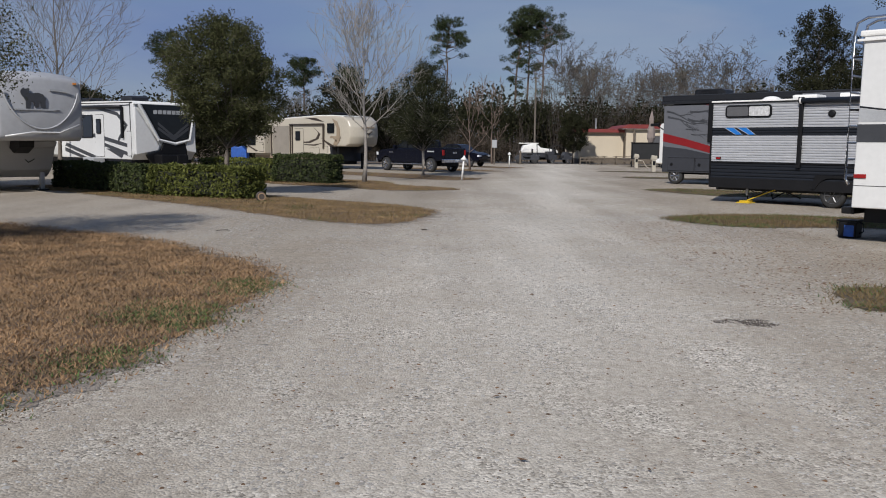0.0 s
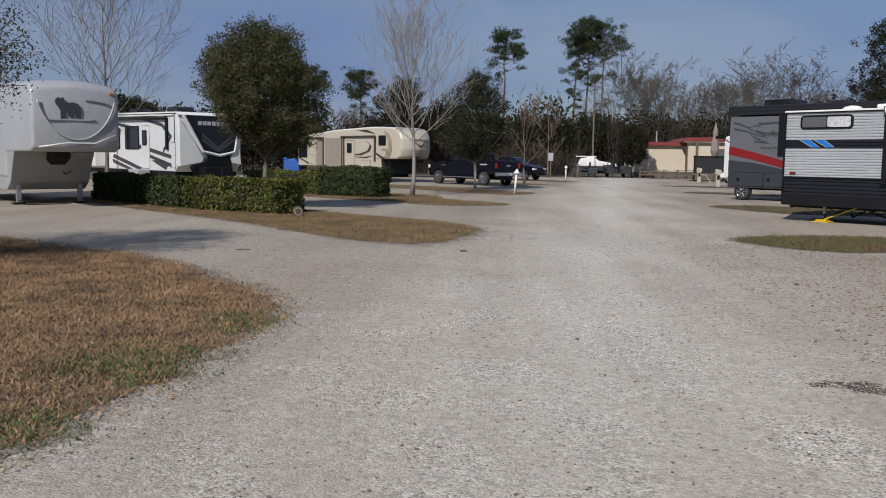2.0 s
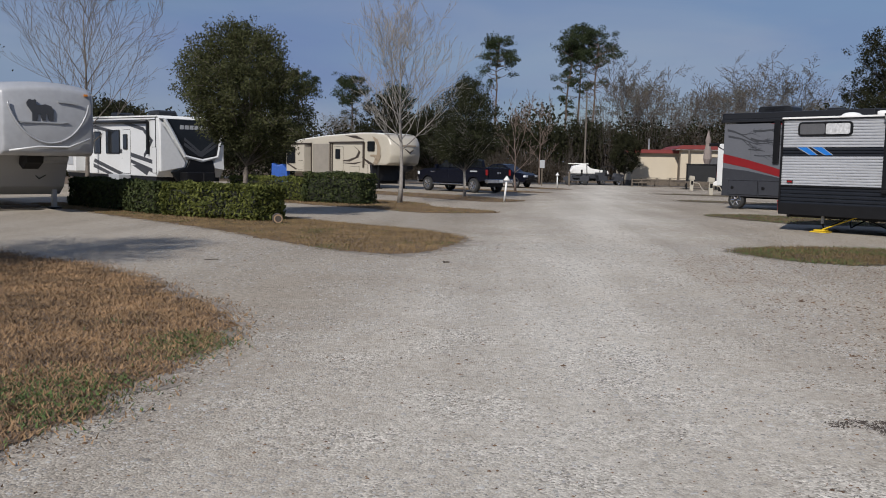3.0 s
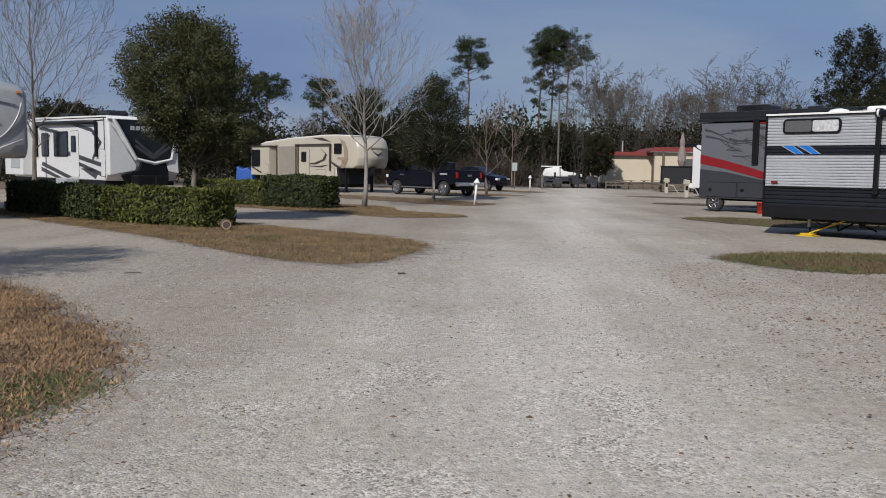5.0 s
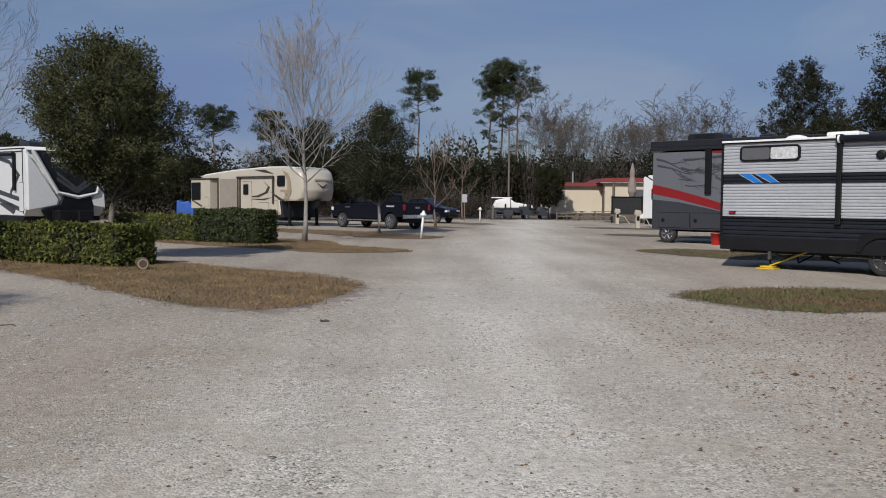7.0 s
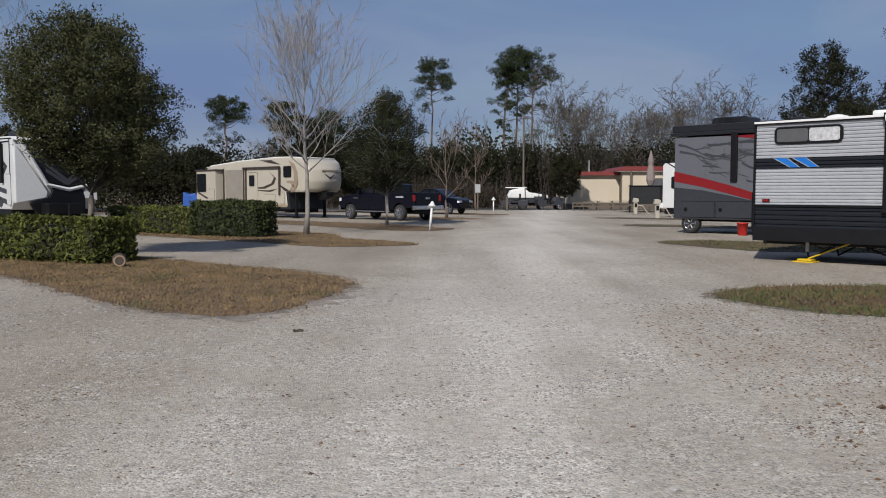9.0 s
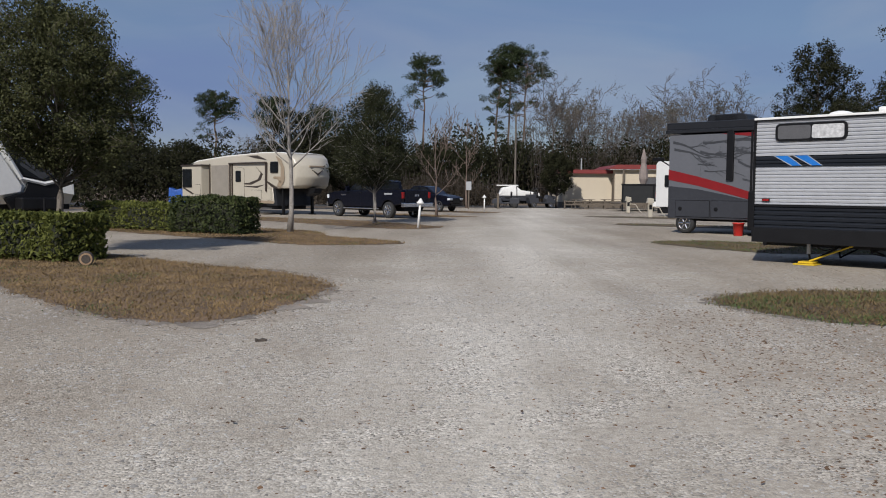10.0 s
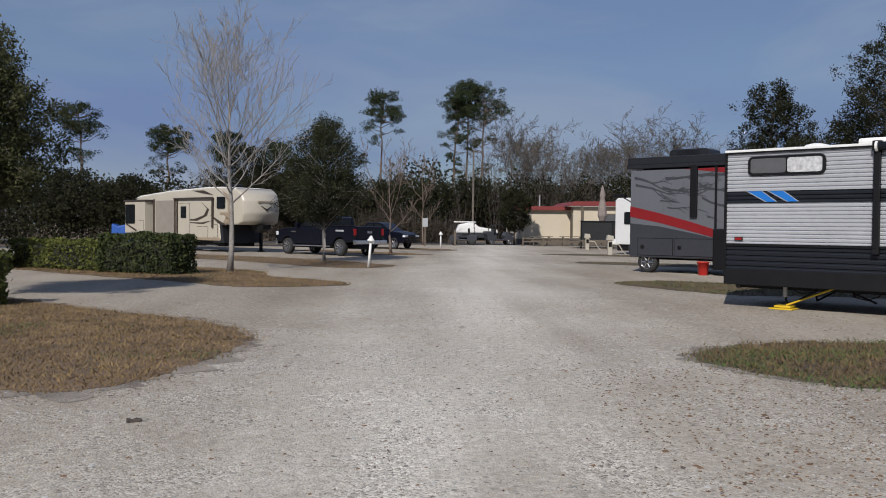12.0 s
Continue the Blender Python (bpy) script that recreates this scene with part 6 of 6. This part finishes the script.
site_post(0.34, 36.8, 1.15, 5)
site_post(4.3, 61.5, 1.15)
sign = thing("sign_post", pose(3.6, 70.0, 0), "small grey sign on a wooden post", "sign")
part("post", box(-0.05, 0.05, -0.05, 0.05, 0, 1.6, 0.01), OLD_WOOD, sign)
part("plate", box(-0.2, 0.2, -0.07, -0.05, 1.45, 2.1, 0.01), LIGHT_DECAL, sign)
post2 = thing("wooden_post", pose(6.0, 72.0, 0), "plain wooden bollard at the lot edge", "post")
part("post", box(-0.08, 0.08, -0.08, 0.08, 0, 1.2, 0.02), OLD_WOOD, post2)
for x, y, h in ((10.9, 77.6, 3.2), (9.6, 96.0, 9.5)):
    pole = thing("utility_pole", pose(x, y, 0), "grey wooden utility pole by the road", "pole", "utility poles")
    part("mast", tube([(0, 0, -0.03), (0, 0, h)], [0.12, 0.09], 8), BARK, pole)
    part("crossarm", box(-0.35, 0.35, -0.05, 0.05, h - 0.25, h - 0.15), OLD_WOOD, pole)


def blue_heap():
    root = thing("blue_tarp_stack", pose(-16.9, 64.5, 0) @ Matrix.Diagonal((0.5, 0.7, 1.25, 1)), "bright blue tarpaulin over stacked gear", "tarpaulin")
    part("cover", prism([(-1.3, 0.0), (1.3, 0.0), (1.2, 0.85), (0.5, 1.15), (-0.3, 1.05), (-1.2, 1.2)], 0, 1.3, 0.1), BLUE_TARP, root, "", False)


blue_heap()
log = thing("cut_log", pose(-5.62, 20.55, 0, 0, 0, 20) @ Matrix.Scale(0.82, 4), "sawn log round standing by the hedge end", "log")
part("bark", lathe([(0.05, -0.16), (0.15, -0.16), (0.165, -0.1), (0.17, 0.1), (0.15, 0.16), (0.05, 0.16)], 18, "y", (0, 0, 0.165)), DARK_BARK, log)
part("end_grain", lathe([(0.01, -0.168), (0.14, -0.166), (0.14, -0.158)], 18, "y", (0, 0, 0.165)), CUT_WOOD, log, "pale end grain")
part("end_grain_ring", lathe([(0.08, -0.171), (0.10, -0.171), (0.10, -0.167)], 18, "y", (0, 0, 0.165)), DARK_BARK, log)

twig = thing("fallen_twig", pose(-4.5, 12.1, 0, 0, 0, 8), "thin dark curved twig lying on gravel", "twig")
part("stem", tube([(-0.13, 0, 0.01), (-0.05, 0.012, 0.014), (0.05, 0.01, 0.02), (0.13, -0.02, 0.012)], [0.006, 0.008, 0.007, 0.004], 6), DARK_BARK, twig)
part("side_shoot", tube([(0.04, 0.01, 0.018), (0.09, 0.05, 0.02)], [0.005, 0.003], 5), DARK_BARK, twig)
chip = thing("bark_chip", pose(-0.75, 12.6, 0, 0, 0, 25), "curled dark bark chip lying on gravel", "bark chip")
part("chip", prism([(-0.055, 0.0), (0.05, 0.0), (0.06, 0.018), (0.02, 0.03), (-0.01, 0.02), (-0.05, 0.034)], -0.02, 0.022, 0.004), DARK_BARK, chip)

# ---- planting ----
MYRTLE = mat("myrtle_bark", (0.17, 0.125, 0.10), 0.9, scale=6, var=0.3, fine=30, bump=0.4)
MOSS = mat("hanging_moss", (0.13, 0.125, 0.10), 0.9, scale=0.4, var=0.3, fine=3, bump=0, island=0.8, trans=0.2)
HOLLY = mat("holly_leaf", (0.036, 0.040, 0.016), 0.7, spec=0.2, scale=0.7, var=0.4, fine=5, bump=0, island=1.0, dark=(0.010, 0.012, 0.006), trans=0.1)
hedge([(-6.15, 21.6), (-9.2, 23.1)], 1.25, 0.94, 1, "clipped green hedge with glossy leaves beside a lawn", HEDGE_LEAF)
# same hedge carried on; darker leaf colour paints the shade of camper and oak
hedge([(-9.6, 23.4), (-14.0, 27.2)], 1.2, 0.92, 2, "clipped green hedge running behind a camper nose, shade painted into its leaves", HEDGE_DARK)
hedge([(-5.1, 32.0), (-7.4, 33.2)], 1.3, 1.18, 3, "clipped dark hedge at the corner of a lawn strip", HEDGE_DARK, 500)
hedge([(-7.7, 33.5), (-11.4, 36.2)], 1.1, 0.95, 4, "lower clipped hedge with yellow-green leaves", HEDGE_LEAF, 420)
leafy_tree((-7.3, 23.4, 0), 5.5, 1.68, 1.85, 5, "small round live oak with dense grey-green crown", OAK_LEAF, BARK, 900, 95, 0.034, 0.10, "", 1.0, loose=0.19, ragged=0.5, wide=0.38, droop=0.32)
leafy_tree((-9.0, 9.2, 0), 5.2, 1.9, 1.5, 6, "live oak beside the gravel with a loose low crown", OAK_LEAF, BARK, 420, 95, 0.025, 0.12, loose=0.26, ragged=0.6)
leafy_tree((-1.63, 41.7, 0), 5.85, 1.42, 1.6, 7, "dark holly-like evergreen with a pointed crown on a grey trunk", HOLLY, PALE_BARK, 520, 85, 0.042, 0.09, "", 1.0, loose=0.27, ragged=0.7, wide=0.30)
upswept_tree((-3.95, 33.6, 0), 7.9, 0.09, 1.95, 3, "leafless young maple with pale upswept branches", PALE_BARK, "bare trees", 0.26, 30, 0.0065, 0.25, stout=0.5)
upswept_tree((1.1, 52.4, 0), 4.9, 0.07, 1.7, 9, "leafless small crape myrtle with reddish twigs", MYRTLE, "bare trees", 0.22, 9, 0.010, 0.3, twiggy=2, stout=0.6)
upswept_tree((3.6, 74.0, 0), 6.9, 0.08, 1.7, 10, "leafless small crape myrtle with reddish twigs", MYRTLE, "bare trees", 0.22, 9, 0.013, 0.3, twiggy=2, stout=0.6)
upswept_tree((-18.5, 36.5, 0), 10.2, 0.11, 3.0, 12, "tall leafless tree behind a parked camper", BARK, "bare trees", 0.2, 26, 0.007, 0.35)
leafy_tree((11.35, 77.4, 0), 4.7, 1.4, 1.2, 15, "small dark evergreen at the corner of a mobile home", WOOD_LEAF, DARK_BARK, 260, 60, 0.07, 0.07, ragged=0.4)

# ---- tall pines and woods ----
for x, y, h, sd, cr, rad, lows, lean in ((-0.8, 145, 23.3, 1, 0.34, 3.3, 0, 0.2), (10.2, 145, 24.6, 2, 0.36, 2.7, 12, 1.6), (12.6, 146, 25.6, 3, 0.34, 3.0, 3, 1.0), (15.0, 144, 24.4, 4, 0.42, 3.4, 6, 0.8), (-34, 142, 17.6, 5, 0.45, 3.2, 0, 0.3), (-46, 140, 20.0, 6, 0.40, 3.4, 0, -0.4), (-26, 150, 17.0, 7, 0.4, 3.0, 0, 0.3), (-18.5, 152, 16.0, 8, 0.45, 3.2, 0, 0.0)):
    pine_tree((x, y, -0.03), h - 0.6, sd + 20, "tall slash pine with a bare trunk and tufted crown", cr, rad, lows, lean)

wood_kinds = [upswept_tree((0, 0, -0.03), 12.6, 0.23, 4.2, 40 + k, "tall leafless hardwood with grey winter twigs and moss", (TWIG, BARK, TWIG)[k], "bare woods", 0.28, 15, 0.026, 0.5, (160, 260, 60)[k], 0.2, 3, 0.62, 1.7, 0.035) for k in range(3)]
wood_places = [(16, 108), (19.5, 112), (23, 106), (26, 110), (29, 107), (32.5, 112), (36, 108), (20, 118), (27, 120), (34, 120), (40, 113), (45, 116), (50, 108), (6, 125), (-6, 128), (-12, 126), (-22, 124), (-30, 120), (-40, 118), (-4, 118), (2, 132), (12, 122), (-20, 112)]
rng_w = np.random.default_rng(77)
for i, (x, y) in enumerate(wood_places):
    f = rng_w.uniform(0.74, 1.06) * (1.0 if x > 13 else 0.62)
    if i < 3:
        wood_kinds[i].matrix_basis = pose(x, y, -0.03) @ Matrix.Scale(f, 4)
    else:
        src = wood_kinds[i % 3]
        keep = src.scale.copy()
        src.scale = (f, f, f)
        copy_thing(src, pose(x, y, -0.03, 0, 0, rng_w.uniform(0, 360)))
        src.scale = keep

big_right = [(42.5, 98, 17.8, 3.6), (49.5, 88, 21.0, 4.6), (38, 84, 9.5, 3.6), (56, 90, 22, 5), (33, 90, 7.5, 3.2), (48, 92, 13, 5.0)]
for i, (x, y, h, r) in enumerate(big_right):
    leafy_tree((x, y, -0.03), h, r, 2.5, 60 + i, "large shaggy oak with dark green crown behind campers", WOOD_LEAF, DARK_BARK, 400, 62, 0.12, 0.22, "background oaks", 1.0, ragged=0.75, loose=0.2, wide=0.55)
for i, (x, y, h, r) in enumerate([(-22, 47, 4.6, 2.2), (-26, 55, 5.6, 2.6), (-17.5, 68, 4.8, 2.4), (-9, 66, 6.8, 2.3), (-5.5, 70, 6.2, 2.3), (-30, 66, 6, 2.8), (-23, 72, 5.5, 2.6)]):
    leafy_tree((x, y, -0.03), h, r, 1.2, 80 + i, "shaggy evergreen tree behind the campers", WOOD_LEAF, DARK_BARK, 260, 56, 0.085, 0.14, "background trees", 1.0, ragged=0.6)


def thicket(x0, x1, y0, y1, low, high, count, seed, size, label, material):
    """Far undergrowth: an uneven bank of leaves too many to count."""
    rng = np.random.default_rng(seed)
    x, y = rng.uniform(x0, x1, count), rng.uniform(y0, y1, count)
    top = np.array([low + (high - low) * (0.5 + 0.9 * noise.noise(Vector((a * 0.11, seed, 0))) + 0.5 * noise.noise(Vector((a * 0.4, b * 0.3, seed))) + 0.35 * noise.noise(Vector((a * 1.3, b * 0.8, seed)))) for a, b in zip(x, y)])
    z = np.maximum(0.5, top) * np.minimum(rng.random(count) ** 0.75, 1)
    v, q = leaves(np.column_stack([x, y, z]), size, rng, slim=0.6)
    return tagged(part("woodland", (v, q), material, None, label), "", "woods", "", "stuff")


def stem_bank(x0, x1, y0, y1, low, high, count, seed, width, label, material):
    """Leafless saplings and brush: thin leaning stems, each with a few side shoots."""
    rng = np.random.default_rng(seed)
    x, y = rng.uniform(x0, x1, count), rng.uniform(y0, y1, count)
    h = rng.uniform(low, high, count) * np.array([0.75 + 0.9 * noise.noise(Vector((a * 0.13, seed, 0))) for a in x])
    h = np.maximum(0.8, h)
    p = np.column_stack([x, y, np.full(count, -0.03)])
    q = p + np.column_stack([rng.normal(size=count) * 0.12 * h, rng.normal(size=count) * 0.1 * h, h])
    rows = [np.column_stack([p, q, np.full(count, width), np.full(count, width * 0.35)])]
    for k in range(5):
        t = rng.uniform(0.3, 0.95, (count, 1))
        b = p + (q - p) * t
        e = b + np.column_stack([rng.normal(size=count) * 0.16, rng.normal(size=count) * 0.16, rng.uniform(0.1, 0.26, count)]) * h[:, None] * (1.15 - t)
        rows.append(np.column_stack([b, e, np.full(count, width * 0.5), np.full(count, width * 0.25)]))
    return tagged(part("winter_brush", frusta(np.concatenate(rows), 3), material, None, label), "", "brush", "", "stuff")


BROWN_BRUSH = mat("brown_brush", (0.034, 0.027, 0.019), 0.9, spec=0.1, scale=0.15, var=0.4, fine=2, bump=0, island=1.0, dark=(0.03, 0.024, 0.017))
BRUSH_STEM = mat("brush_stems", (0.07, 0.056, 0.045), 0.9, scale=0.1, var=0.4, fine=2, bump=0, island=1.0, dark=(0.05, 0.04, 0.032))
thicket(-110, 110, 106, 124, 5.0, 9.5, 64000, 5, 0.23, "dark mixed woodland undergrowth behind the park", WOOD_LEAF)
thicket(-90, 90, 99, 105, 2.0, 6.0, 34000, 6, 0.16, "brown winter brush along the wood's edge", BROWN_BRUSH)
thicket(-70, -12, 66, 80, 1.8, 5.5, 36000, 7, 0.13, "dark shrubs behind the campers", WOOD_LEAF)
thicket(24, 62, 72, 92, 2.5, 6.0, 36000, 8, 0.15, "dark shrubs behind the campers", WOOD_LEAF)
thicket(-10, 6, 80, 92, 0.8, 3.2, 22000, 9, 0.09, "brown winter brush beyond the asphalt", BROWN_BRUSH)
thicket(-14, 12, 99, 106, 3.5, 8.0, 30000, 21, 0.17, "dark evergreen undergrowth beyond the road", WOOD_LEAF)
thicket(9, 62, 103, 111, 4.5, 9.0, 45000, 16, 0.17, "dark evergreen undergrowth behind the mobile home", WOOD_LEAF)
stem_bank(-90, 90, 96, 106, 3.0, 8.0, 1800, 17, 0.03, "leafless brown saplings along the wood's edge", BRUSH_STEM)
stem_bank(8, 62, 101, 112, 5.0, 11.0, 700, 18, 0.035, "leafless brown saplings among taller trees", BRUSH_STEM)
stem_bank(-12, 8, 80, 94, 1.5, 5.0, 500, 19, 0.02, "leafless brown saplings beyond the asphalt", BRUSH_STEM)
